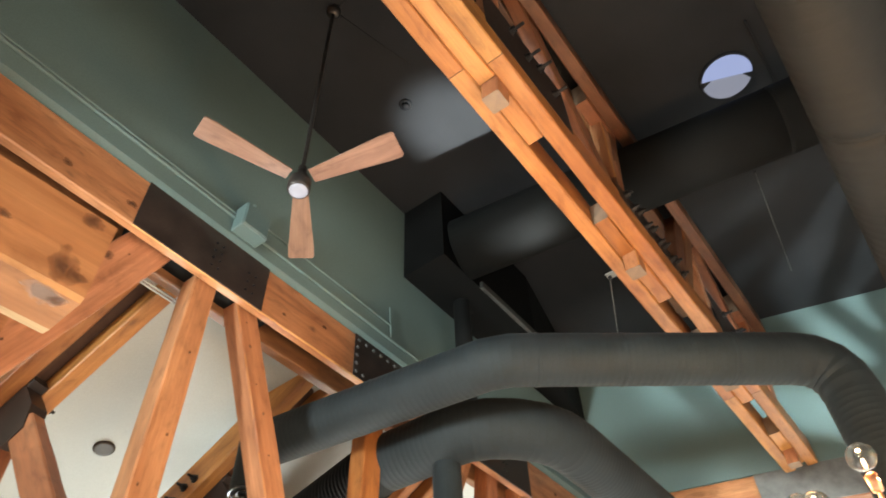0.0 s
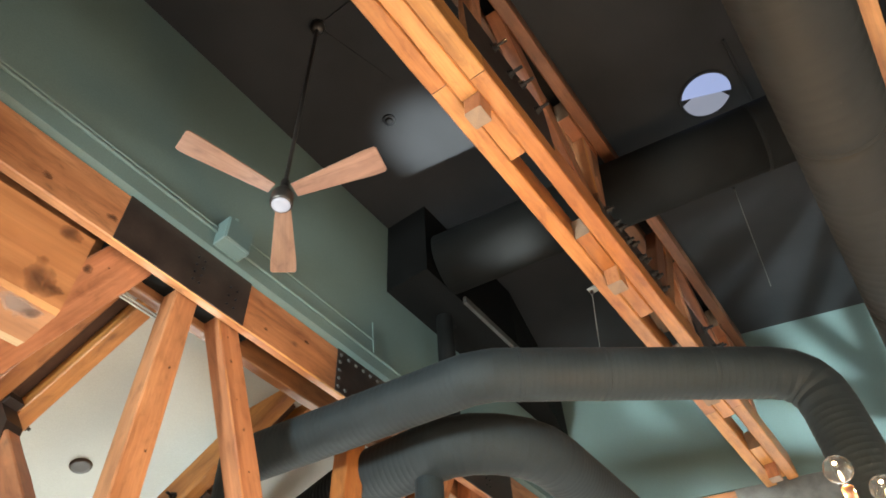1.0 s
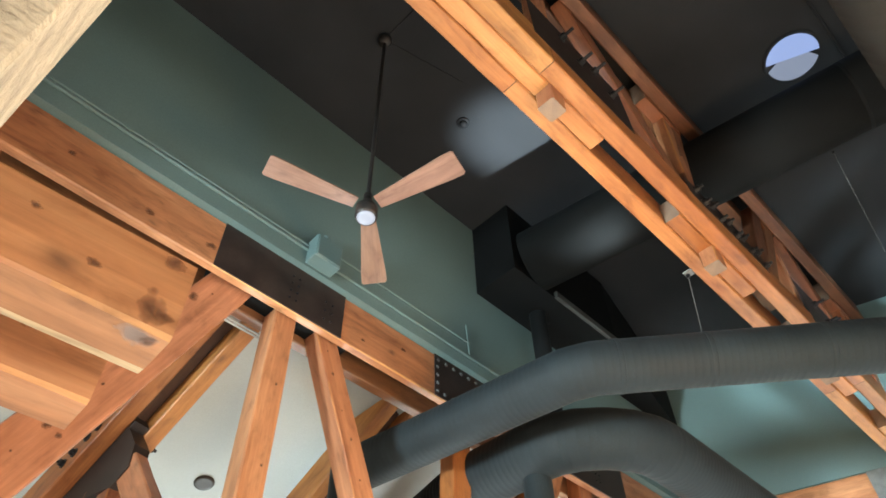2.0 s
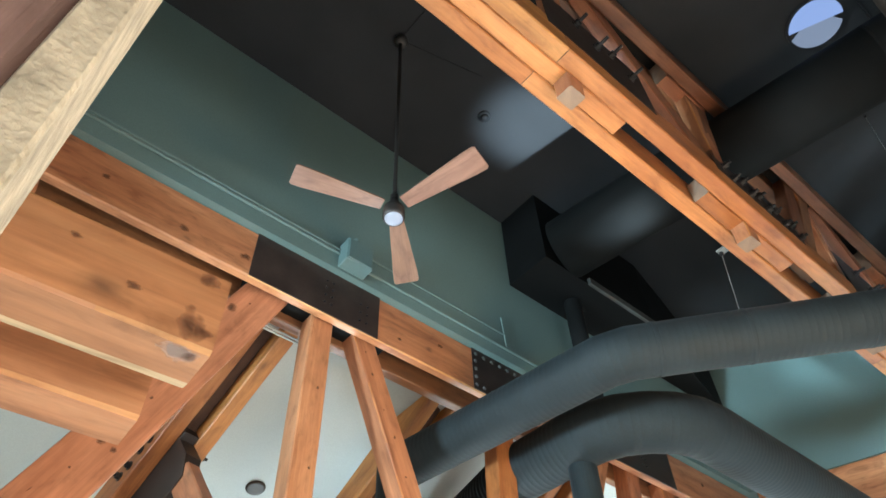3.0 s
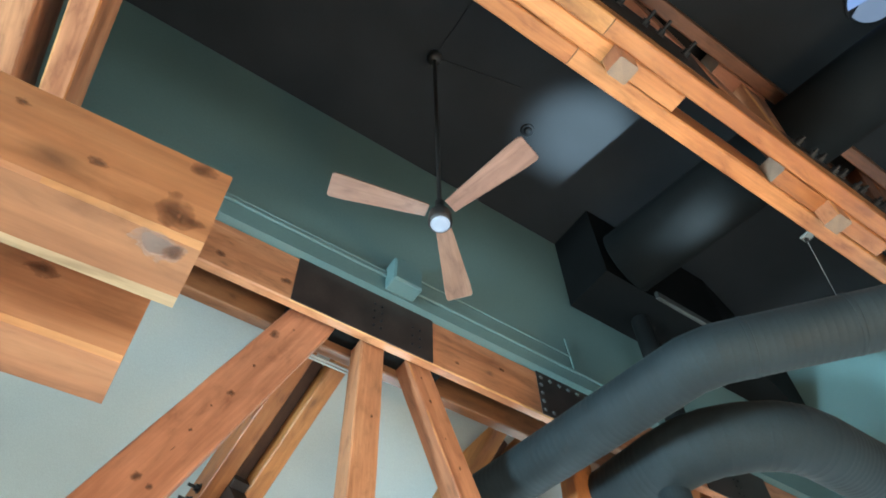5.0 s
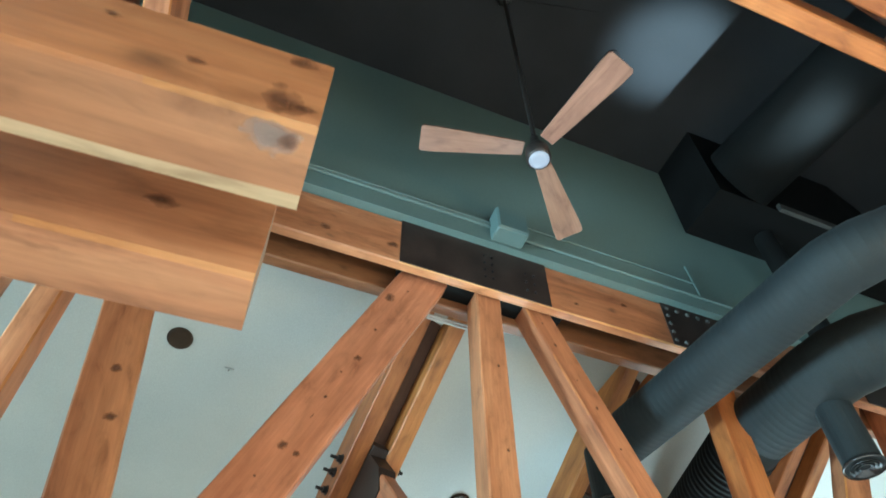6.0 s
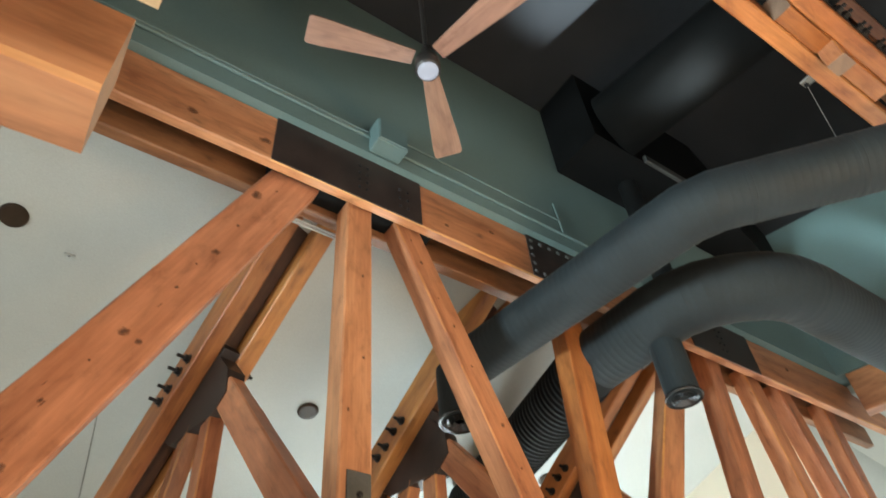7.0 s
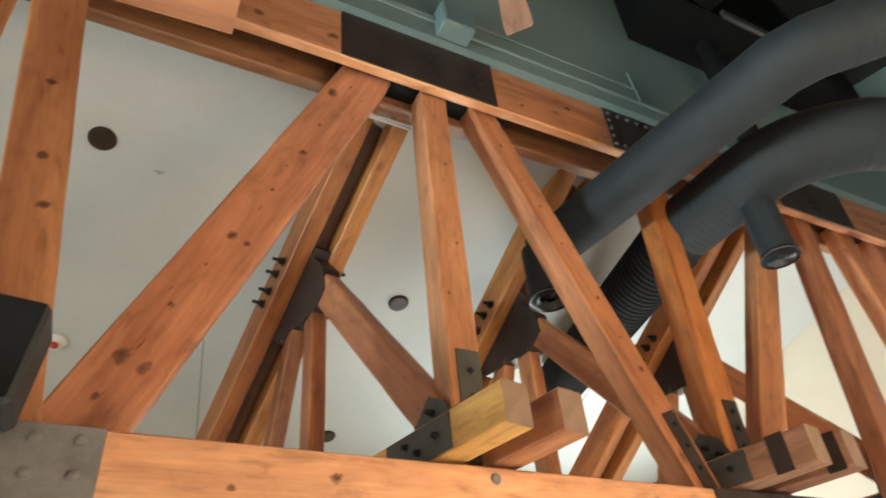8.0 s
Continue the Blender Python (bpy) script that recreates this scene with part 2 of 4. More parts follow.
# ---- building helpers ----
def finish(name, bm, mats, smooth=False):
    me = bpy.data.meshes.new(name)
    bm.normal_update()
    bm.to_mesh(me)
    bm.free()
    for m in mats if isinstance(mats, (list, tuple)) else [mats]:
        me.materials.append(m)
    if smooth:
        me.shade_smooth()
    return new(name, me)


def under(ob, parent):
    if parent is not None:
        ob.parent = parent
        ob.matrix_parent_inverse = parent_world(parent).inverted()
    return ob


def parent_world(ob):
    m = ob.matrix_basis.copy()
    if ob.parent is not None:
        m = parent_world(ob.parent) @ ob.matrix_parent_inverse @ m
    return m


def part(name, bm, material, parent, label="", smooth=False, m=None):
    ob = finish(name, bm, material, smooth)
    if m is not None:
        ob.matrix_basis = m
    under(ob, parent)
    if label:
        tagged(ob, label)
    return ob


def thing(name, at, label, category, group="", kind=""):
    e = new(name)
    e.empty_display_size = 0.1
    e.matrix_basis = Matrix.Translation(at)
    return tagged(e, label, category, group, kind)


def box_bm(x0, x1, y0, y1, z0, z1, chamfer=0.0):
    bm = bmesh.new()
    bmesh.ops.create_cube(bm, size=1)
    bmesh.ops.scale(bm, vec=(x1 - x0, y1 - y0, z1 - z0), verts=bm.verts)
    bmesh.ops.translate(bm, vec=((x0 + x1) / 2, (y0 + y1) / 2, (z0 + z1) / 2), verts=bm.verts)
    if chamfer:
        bmesh.ops.bevel(bm, geom=bm.edges[:], offset=chamfer, segments=1, affect="EDGES")
    return bm


def along(p0, p1, up=(0, 0, 1)):
    """A pose at p0 with local x towards p1 and local z as near to up as can be."""
    x = (Vector(p1) - Vector(p0)).normalized()
    u = Vector(up)
    if abs(x.dot(u)) > 0.99:
        u = Vector((1, 0, 0))
    y = u.cross(x).normalized()
    z = x.cross(y)
    return Matrix.Translation(p0) @ Matrix((x, y, z)).transposed().to_4x4()


rng = random.Random(4)


def timber_bm(length, wy, wz, chamfer=0.007, wander=0.002, cut0=0.0, cut1=0.0, wane=0.0):
    """A squared timber from x = 0 to length, its arrises eased and a little uneven; wane: a ragged strip of
    sapwood along the lower arris at +y."""
    bm = bmesh.new()
    n = max(2, min(22 if wane else 14, int(length / (0.1 if wane else 0.22))))
    a, b, c = wy / 2, wz / 2, chamfer
    worn = [e for e in (1, 3, 5, 7) if rng.random() < 0.55]
    rows = []
    for i in range(n + 1):
        f = i / n
        w = wane * rng.uniform(0.75, 1.25) if wane else c
        ring = [(-a + c, -b), (a - w, -b), (a, -b + (w * 0.25 if wane else c)), (a, b - c), (a - c, b), (-a + c, b), (-a, b - c), (-a, -b + c)]
        row = []
        for y, z in ring:
            x = f * length + (1 - f) * cut0 * z + f * cut1 * z
            j = wander if 0 < i < n else 0.0
            row.append(bm.verts.new((x, y + rng.uniform(-j, j), z + rng.uniform(-j, j))))
        rows.append(row)
    for r0, r1 in zip(rows, rows[1:]):
        for i in range(8):
            fc = bm.faces.new((r0[i], r0[(i + 1) % 8], r1[(i + 1) % 8], r1[i]))
            if wane and i == 1:
                fc.material_index = 2
            elif i in worn and rng.random() < 0.8:
                fc.material_index = 3
    for row in (rows[0][::-1], rows[-1]):
        bm.faces.new(row).material_index = 1
    bmesh.ops.recalc_face_normals(bm, faces=bm.faces)
    return bm


def timber(name, p0, p1, wy, wz, parent, material=None, up=(0, 0, 1), cut0=0.0, cut1=0.0, label="", chamfer=0.009, wane=0.0):
    length = (Vector(p1) - Vector(p0)).length
    return part(name, timber_bm(length, wy, wz, chamfer, 0.002, cut0, cut1, wane), [material or FIR, ENDGRAIN, WANE, HONEY if material in (None, FIR, FIR_PALE, FIR_PINK) else material], parent, label, m=along(p0, p1, up))


def knot(at, face, r, parent, stretch=1.5, turn=0.0, material=None):
    """A knot's stain on a timber's face; face: its outward normal."""
    bm = bmesh.new()
    bmesh.ops.create_circle(bm, cap_ends=True, segments=20, radius=1.0)
    q = Vector(face).to_track_quat("Z", "Y").to_matrix().to_4x4()
    m = Matrix.Translation(Vector(at) + Vector(face) * 0.0025) @ q @ pose(0, 0, 0, 0, 0, turn) @ Matrix.Diagonal((r * stretch * 1.12, r * 1.25, 0.01, 1))
    return part("knot", bm, material or KNOT, parent, m=m)


def rod_bm(p0, p1, r, sides=10, r1=None):
    p0, p1 = Vector(p0), Vector(p1)
    bm = bmesh.new()
    length = (p1 - p0).length
    bmesh.ops.create_cone(bm, cap_ends=True, segments=sides, radius1=r, radius2=r if r1 is None else r1, depth=length)
    bmesh.ops.translate(bm, vec=(0, 0, length / 2), verts=bm.verts)
    bmesh.ops.transform(bm, matrix=Matrix.Translation(p0) @ (p1 - p0).to_track_quat("Z", "Y").to_matrix().to_4x4(), verts=bm.verts)
    return bm


def lathe_bm(profile, at, axis=(0, 0, 1), sides=24):
    """A turned body: profile of (radius, distance along axis)."""
    bm = bmesh.new()
    q = Matrix.Translation(at) @ Vector(axis).to_track_quat("Z", "Y").to_matrix().to_4x4()
    rings = []
    for r, h in profile:
        rings.append([bm.verts.new(q @ Vector((r * math.cos(a), r * math.sin(a), h))) for a in (2 * math.pi * i / sides for i in range(sides))])
    for r0, r1 in zip(rings, rings[1:]):
        for i in range(sides):
            bm.faces.new((r0[i], r0[(i + 1) % sides], r1[(i + 1) % sides], r1[i]))
    bm.faces.new(rings[0][::-1])
    bm.faces.new(rings[-1])
    bmesh.ops.recalc_face_normals(bm, faces=bm.faces)
    return bm


def rounded(points, radius, gores=4):
    """A polyline with its corners turned in short straight gores."""
    pts = [Vector(p) for p in points]
    out = [pts[0]]
    for a, b, c in zip(pts, pts[1:], pts[2:]):
        u, v = (a - b).normalized(), (c - b).normalized()
        cut = min(radius, (a - b).length * 0.45, (c - b).length * 0.45)
        s, e = b + u * cut, b + v * cut
        for i in range(gores + 1):
            f = i / gores
            out.append((1 - f) ** 2 * s + 2 * f * (1 - f) * b + f ** 2 * e)
    return out + [pts[-1]]


def tube_bm(points, r, sides=28, rib=0.0, pitch=0.09, ribw=0.018, cap=True, keep=None):
    """A round duct along points, with raised seams every pitch metres; keep: the stretches to build, all if None."""
    pts = [Vector(p) for p in points]
    samples = []
    for i, (a, b) in enumerate(zip(pts, pts[1:])):
        length = (b - a).length
        d = (b - a).normalized()
        steps = [(0.0, 0.0)]
        if rib and length > pitch * 1.5:
            k = int(length / pitch)
            for j in range(1, k):
                s = j * length / k
                steps += [(s - ribw / 2, 0.0), (s - ribw / 4, rib), (s + ribw / 4, rib), (s + ribw / 2, 0.0)]
        for s, extra in steps:
            samples.append((a + d * s, extra, i))
    samples.append((pts[-1], 0.0, len(pts) - 2))
    dirs = [(b - a).normalized() for a, b in zip(pts, pts[1:])]
    bm = bmesh.new()
    prev = None
    x = dirs[0].orthogonal().normalized()
    rings = []
    for idx, (p, extra, i) in enumerate(samples):
        d = dirs[i]
        corner = idx > 0 and samples[idx - 1][2] != i
        t = (dirs[i - 1] + d).normalized() if corner else d
        x = (x - t * x.dot(t)).normalized()
        y = t.cross(x)
        rings.append([bm.verts.new(p + (x * math.cos(a) + y * math.sin(a)) * (r + extra)) for a in (2 * math.pi * k / sides for k in range(sides))])
    for (r0, r1), (p, extra, i) in zip(zip(rings, rings[1:]), samples):
        for k in range(sides):
            if keep is None or i in keep:
                bm.faces.new((r0[k], r0[(k + 1) % sides], r1[(k + 1) % sides], r1[k]))
    for ring, (p, extra, i), before in zip(rings[1:], samples[1:], samples):
        if before[2] != i:
            for k in range(sides):
                e = bm.edges.get((ring[k], ring[(k + 1) % sides]))
                if e:
                    e.smooth = False
    if keep is not None:
        bmesh.ops.delete(bm, geom=[v for v in bm.verts if not v.link_faces], context="VERTS")
    if cap and keep is None:
        bm.faces.new(rings[0][::-1])
        bm.faces.new(rings[-1])
    bmesh.ops.recalc_face_normals(bm, faces=bm.faces)
    return bm


def plate(name, x0, x1, y0, y1, z0, z1, parent, material=None, label="", bolts=(), axis=(0, -1, 0), bolt_r=0.014, bolt_mat=None):
    """A steel plate; bolts stand on its face, each a part of it."""
    p = part(name, box_bm(x0, x1, y0, y1, z0, z1, 0.002), material or STEEL, parent, label)
    for at in bolts:
        bolt(at, axis, bolt_r, p, 0.012, bolt_mat)
    return p


def bolt(at, axis, r, parent, proud=0.012, material=None):
    a = Vector(axis)
    bm = lathe_bm([(r * 1.25, -0.002), (r * 1.25, proud * 0.3), (r, proud * 0.35), (r * 0.9, proud), (r * 0.4, proud * 1.15)], at, a, 8)
    return part("bolt", bm, material or BOLT, parent)


def threaded(at, axis, length, parent):
    """A through bolt that sticks out with its nut and washer."""
    a = Vector(axis).normalized()
    bm = lathe_bm([(0.036, 0.0), (0.036, 0.007), (0.025, 0.008), (0.025, 0.034), (0.012, 0.035), (0.012, length)], at, a, 8)
    return part("through_bolt", bm, BOLT, parent)


def prism_bm(plan, z0, z1):
    """An upright prism over a plan of (x, y) corners."""
    bm = bmesh.new()
    low = [bm.verts.new((x, y, z0)) for x, y in plan]
    high = [bm.verts.new((x, y, z1)) for x, y in plan]
    bm.faces.new(low)
    bm.faces.new(high)
    for k in range(len(plan)):
        bm.faces.new((low[k], low[(k + 1) % len(plan)], high[(k + 1) % len(plan)], high[k]))
    bmesh.ops.recalc_face_normals(bm, faces=bm.faces)
    return bm


def side_plate_bm(outline, normal, thick):
    """A flat plate of that thickness over an outline, square to the normal."""
    bm = bmesh.new()
    a = [bm.verts.new(Vector(p) - Vector(normal) * thick / 2) for p in outline]
    b = [bm.verts.new(Vector(p) + Vector(normal) * thick / 2) for p in outline]
    bm.faces.new(a)
    bm.faces.new(b)
    for k in range(len(outline)):
        bm.faces.new((a[k], a[(k + 1) % len(a)], b[(k + 1) % len(a)], b[k]))
    bmesh.ops.recalc_face_normals(bm, faces=bm.faces)
    return bm


# ---- structure ----
def wall(name, bm, material, label):
    return tagged(finish(name, bm, material), label, "wall" if "wall" in name else name.split("_")[0], kind="structure")


CEIL = 7.55
WALL_Y, WALL_X, END_X = 4.19, 0.20, 8.85


def end_x(y):
    """The far end wall stands a little askew to the hall."""
    return 8.85 - 0.3 * (y - 1.59)


BOT = 5.165   # underside of the girder trusses' top chords
TOP = 5.58

wall("floor", box_bm(-4.5, 12.5, -5.5, 9.6, -0.15, 0.0), FLOORING, "pale polished concrete floor of the hall")
wall("ceiling", box_bm(WALL_X - 0.2, 11.0, -4.2, WALL_Y + 0.2, CEIL, CEIL + 0.2), CHARCOAL, "flat charcoal-painted ceiling over the tall hall")
wall("wall_north", box_bm(WALL_X, END_X, WALL_Y, WALL_Y + 0.2, TOP + 0.004, CEIL), TEAL, "upper hall wall painted muted teal above the timber truss")
wall("wall_west", box_bm(WALL_X - 0.2, WALL_X, -4.0, WALL_Y + 0.2, TOP + 0.004, CEIL), TEAL, "upper hall wall painted muted teal at the west side")
wall("wall_east", prism_bm([(end_x(-4.0), -4.0), (end_x(-4.0) + 0.2, -4.0), (end_x(WALL_Y) + 0.2, WALL_Y), (end_x(WALL_Y), WALL_Y)], TOP + 0.004, CEIL), TEAL, "upper hall wall painted muted teal at the far end")
wall("wall_south", box_bm(WALL_X - 0.2, 11.0, -4.2, -4.0, TOP + 0.004, CEIL), TEAL, "upper hall wall painted muted teal behind")


def slope_bm(corners, thick):
    bm = bmesh.new()
    low = [bm.verts.new(c) for c in corners]
    high = [bm.verts.new(Vector(c) + Vector((0, 0, thick))) for c in corners]
    bm.faces.new(low)
    bm.faces.new(high[::-1])
    for i in range(4):
        bm.faces.new((low[i], high[i], high[(i + 1) % 4], low[(i + 1) % 4]))
    bmesh.ops.recalc_face_normals(bm, faces=bm.faces)
    return bm


def aisle_z(d):
    """Height of the aisle ceiling at a distance d behind the girder's face."""
    return 5.62 - 0.27 * d


wall("ceiling_north", slope_bm([(-4.5, 4.395, aisle_z(0.145)), (12.5, 4.395, aisle_z(0.145)), (12.5, 9.6, aisle_z(5.35)), (-4.5, 9.6, aisle_z(5.35))], 0.15), WHITE, "sloping white plaster ceiling of the side aisle")
wall("ceiling_west", slope_bm([(0.0, -5.5, 5.60), (0.0, 4.40, 5.60), (-4.5, 4.40, 4.6), (-4.5, -5.5, 4.6)], 0.15), WHITE, "sloping white plaster ceiling of the west aisle")
wall("ceiling_east", slope_bm([(11.0, -5.5, aisle_z(0.5)), (8.2, 4.75, aisle_z(0.5)), (12.5, 4.75, aisle_z(3.8)), (12.5, -5.5, aisle_z(3.8))], 0.15), WHITE, "sloping white plaster ceiling of the east aisle")
wall("ceiling_south", box_bm(-4.5, 12.5, -5.5, -4.203, 5.0, 5.8), WHITE, "white plaster ceiling of the south strip")
def joined_bm(boxes):
    bm = bmesh.new()
    for b in boxes:
        one = box_bm(*b)
        me = bpy.data.meshes.new("piece")
        one.to_mesh(me)
        one.free()
        bm.from_mesh(me)
        bpy.data.meshes.remove(me)
    return bm


# unseen outer walls, with openings added for the sun and the daylight lamps
wall("wall_aisle_north", joined_bm([(-4.5, 4.8, 9.4, 9.6, 0, 4.6), (7.6, 12.5, 9.4, 9.6, 0, 4.6), (4.8, 7.6, 9.4, 9.6, 0, 0.8), (4.8, 7.6, 9.4, 9.6, 2.6, 4.6)]), CREAM, "cream plaster back wall of the side aisle with a window")
wall("wall_outer_west", joined_bm([(-4.7, -4.5, -5.5, 9.6, 0, 0.6), (-4.7, -4.5, -5.5, 9.6, 3.4, 5.8), (-4.7, -4.5, -5.5, 0.0, 0.6, 3.4), (-4.7, -4.5, 8.0, 9.6, 0.6, 3.4), (-4.7, -4.5, 0.0, 8.0, 2.6, 3.4)]), CREAM, "cream plaster outer wall at the west with windows")
wall("wall_outer_south", joined_bm([(-4.5, 12.5, -5.7, -5.5, 0, 0.3), (-4.5, 12.5, -5.7, -5.5, 3.9, 5.8), (-4.5, 0.9, -5.7, -5.5, 0.3, 3.9), (9.05, 12.5, -5.7, -5.5, 0.3, 3.9)] + [(x, x + 0.15, -5.7, -5.5, 0.3, 3.9) for x in (3.55, 6.3)]), CREAM, "cream plaster outer wall at the south with tall windows")
for k in range(3):
    x = 0.9 + 2.75 * k + 0.05 * (k > 0)
    wall("window_%d" % (k + 1), joined_bm([(x, x + 2.6, -5.63, -5.57, 0.3, 0.36), (x, x + 2.6, -5.63, -5.57, 3.84, 3.9), (x, x + 0.06, -5.63, -5.57, 0.36, 3.84), (x + 2.54, x + 2.6, -5.63, -5.57, 0.36, 3.84), (x + 1.28, x + 1.33, -5.63, -5.57, 0.36, 3.84)]), BLACKBOX, "black metal window frame in the south wall")
wall("wall_outer_east", joined_bm([(12.5, 12.7, -5.5, 9.6, 0, 0.6), (12.5, 12.7, -5.5, 9.6, 2.6, 5.8), (12.5, 12.7, -5.5, -1.0, 0.6, 2.6), (12.5, 12.7, 7.0, 9.6, 0.6, 2.6)]), CREAM, "cream plaster outer wall at the east with a window band")
wall("wall_aisle_end", box_bm(7.8, 7.95, 4.75, 9.4, 0, 5.6), CREAM, "cream plaster cross wall closing the side aisle")
for x, u in ((0.71, 0.93), (1.83, 2.36), (5.75, 6.2)):
    wall("trim", slope_bm([(x, 6.4, aisle_z(2.15) - 0.003), (x + 0.007, 6.4, aisle_z(2.15) - 0.003), (u + 0.007, 9.3, aisle_z(5.05) - 0.003), (u, 9.3, aisle_z(5.05) - 0.003)], 0.003), SEAM, "thin open joint between ceiling boards")

for z in (5.122, 5.150):
    wall("trim", box_bm(2.35, 2.70, 4.586, 4.602, z, z + 0.009), PALE_TRIM, "thin pale metal edge where ceiling and girder meet")

# ---- girder truss below the north wall ----
Y1 = 4.25
girder = thing("girder_truss", (4.0, Y1 + 0.2, 2.43), "orange fir girder truss of doubled planks with black steel plates", "truss", "timber trusses")
# rear top-chord plank is coloured darker for the shade behind the front one
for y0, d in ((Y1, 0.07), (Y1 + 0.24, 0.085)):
    timber("top_chord", (-0.6, y0 + d / 2, (BOT + TOP) / 2), (8.85, y0 + d / 2, (BOT + TOP) / 2), d, TOP - BOT, girder, FIR if y0 == Y1 else FIR_BROWN_SHADED)
    timber("bottom_chord", (-0.6, y0 + d / 2, 2.62), (8.85, y0 + d / 2, 2.62), d, 0.40, girder, FIR_PINK)
YW = Y1 + 0.175


def web(p0, p1, w, d=0.125, name="diagonal", material=None, parent=None, y=None):
    yy = YW if y is None else y
    return timber(name, (p0[0], yy, p0[1]), (p1[0], yy, p1[1]), d, w, parent or girder, material, up=(0, 0, 1) if abs(p1[0] - p0[0]) > abs(p1[1] - p0[1]) else (1, 0, 0))


web((2.745, 2.5), (2.745, 5.4), 0.175, 0.16, "post", FIR_PALE)
web((1.10, 2.6), (2.345, 5.3), 0.29, 0.12, material=FIR_PINK)
web((3.065, 5.3), (4.20, 2.6), 0.17, 0.16, material=FIR_PALE)
web((4.48, 2.6), (5.77, 5.3), 0.20, 0.13)
web((5.80, 2.5), (6.18, 5.4), 0.19, 0.15, "post", FIR)
web((6.68, 5.3), (6.97, 2.6), 0.19, 0.15, material=FIR_PALE)
web((7.15, 5.3), (7.60, 2.6), 0.17, 0.15)
web((1.03, 2.6), (0.655, 5.3), 0.235, 0.14, "post")
web((4.40, 2.6), (4.505, 5.3), 0.195, 0.15, "post", FIR_ORANGE)
web((7.80, 2.6), (7.86, 5.3), 0.16, 0.15, "post")
plate("splice_plate", 2.10, 3.15, Y1 - 0.008, Y1, BOT + 0.004, TOP + 0.003, girder, label="black riveted steel splice plate",
      bolts=[(2.68 + 0.055 * i, Y1 - 0.008, BOT + 0.10 + 0.07 * j) for i in range(2) for j in range(4)] + [(2.98 + 0.06 * i, Y1 - 0.008, BOT + 0.09 + 0.08 * j) for i in range(2) for j in range(3)], bolt_r=0.008)
plate("splice_plate", 4.09, 4.68, Y1 - 0.008, Y1, BOT + 0.004, TOP + 0.003, girder, label="black bolted steel splice plate",
      bolts=[(4.13 + 0.09 * i, Y1 - 0.008, TOP - 0.05) for i in range(6)] + [(4.12, Y1 - 0.008, BOT + 0.05 + 0.08 * j) for j in range(4)] + [(4.20 + 0.09 * i, Y1 - 0.008, BOT + 0.05) for i in range(5)], bolt_mat=DARKSTEEL)
plate("splice_plate", 5.80, 6.68, Y1 - 0.008, Y1, BOT + 0.004, TOP + 0.003, girder, label="black riveted steel splice plate",
      bolts=[(6.20 + 0.055 * i, Y1 - 0.008, BOT + 0.10 + 0.07 * j) for i in range(2) for j in range(4)], bolt_r=0.008)
plate("gusset_plate", 0.62, 1.31, Y1 - 0.008, Y1, 2.43, 2.82, girder, GREYSTEEL, "grey steel gusset plate with round bolt heads",
      bolts=[(0.72 + 0.13 * i, Y1 - 0.008, 2.77 - 0.11 * j) for i in range(5) for j in range(3)], bolt_r=0.018, bolt_mat=GREYSTEEL)
plate("gusset_plate", 4.0, 4.80, Y1 - 0.008, Y1, 2.43, 2.82, girder, STEEL, "black steel gusset plate",
      bolts=[(4.1 + 0.12 * i, Y1 - 0.008, 2.76 - 0.12 * j) for i in range(6) for j in range(2)])
plate("post_strap", 2.70, 2.825, YW - 0.088, YW - 0.08, 2.7, 3.41, girder, DARKSTEEL, "grey steel strap on the post",
      bolts=[(2.765, YW - 0.088, 3.30 - 0.13 * j) for j in range(4)])

# black block added to make the slot between the chord planks read dark
part("slot_filler", box_bm(2.15, 3.30, Y1 + 0.074, Y1 + 0.236, 5.225, 5.52, 0.004), BLACK_PAINT, girder, "black filler block added to darken the slot between the chord planks")
for x, z, r in ((1.64, 3.80, 0.030), (1.71, 3.77, 0.022), (1.31, 3.15, 0.042), (1.39, 3.11, 0.034), (1.94, 4.42, 0.026), (2.09, 4.95, 0.040), (1.44, 3.40, 0.016), (1.25, 2.98, 0.020), (1.80, 4.12, 0.014)):
    knot((x, YW - 0.06, z), (0, -1, 0), r, girder, 1.5, 62)
for x, z, r in ((1.45, 3.39, 0.0045), (1.36, 3.20, 0.005), (1.27, 2.99, 0.005), (1.75, 3.99, 0.004), (1.43, 3.47, 0.004)):
    knot((x, YW - 0.06, z), (0, -1, 0), r, girder, 8.0, 62)
for x, z, r in ((3.19, 4.93, 0.018), (3.67, 3.90, 0.020), (3.85, 3.48, 0.026), (3.40, 4.50, 0.016), (6.55, 5.0, 0.02), (7.05, 3.9, 0.026)):
    knot((x, YW - 0.08, z), (0, -1, 0), r, girder, 1.4, -65)
for x, z, r in ((0.79, 4.42, 0.032), (0.855, 3.99, 0.034), (0.915, 3.74, 0.036)):
    knot((x, YW - 0.07, z), (0, -1, 0), r, girder, 1.3, 20)
for x, z, r in ((2.05, 5.31, 0.042), (1.61, 5.29, 0.040), (1.08, 5.38, 0.03), (3.75, 5.42, 0.025), (3.35, 5.28, 0.022), (0.64, 5.49, 0.03), (0.62, 5.36, 0.026), (0.60, 5.22, 0.028), (7.2, 5.4, 0.03)):
    knot((x, Y1, z), (0, -1, 0), r, girder, 1.6, 8)
for x, z, r in ((2.09, 2.72, 0.03), (1.72, 2.66, 0.02), (3.25, 2.60, 0.026), (3.62, 2.74, 0.018)):
    knot((x, Y1, z), (0, -1, 0), r, girder, 1.5, 5)
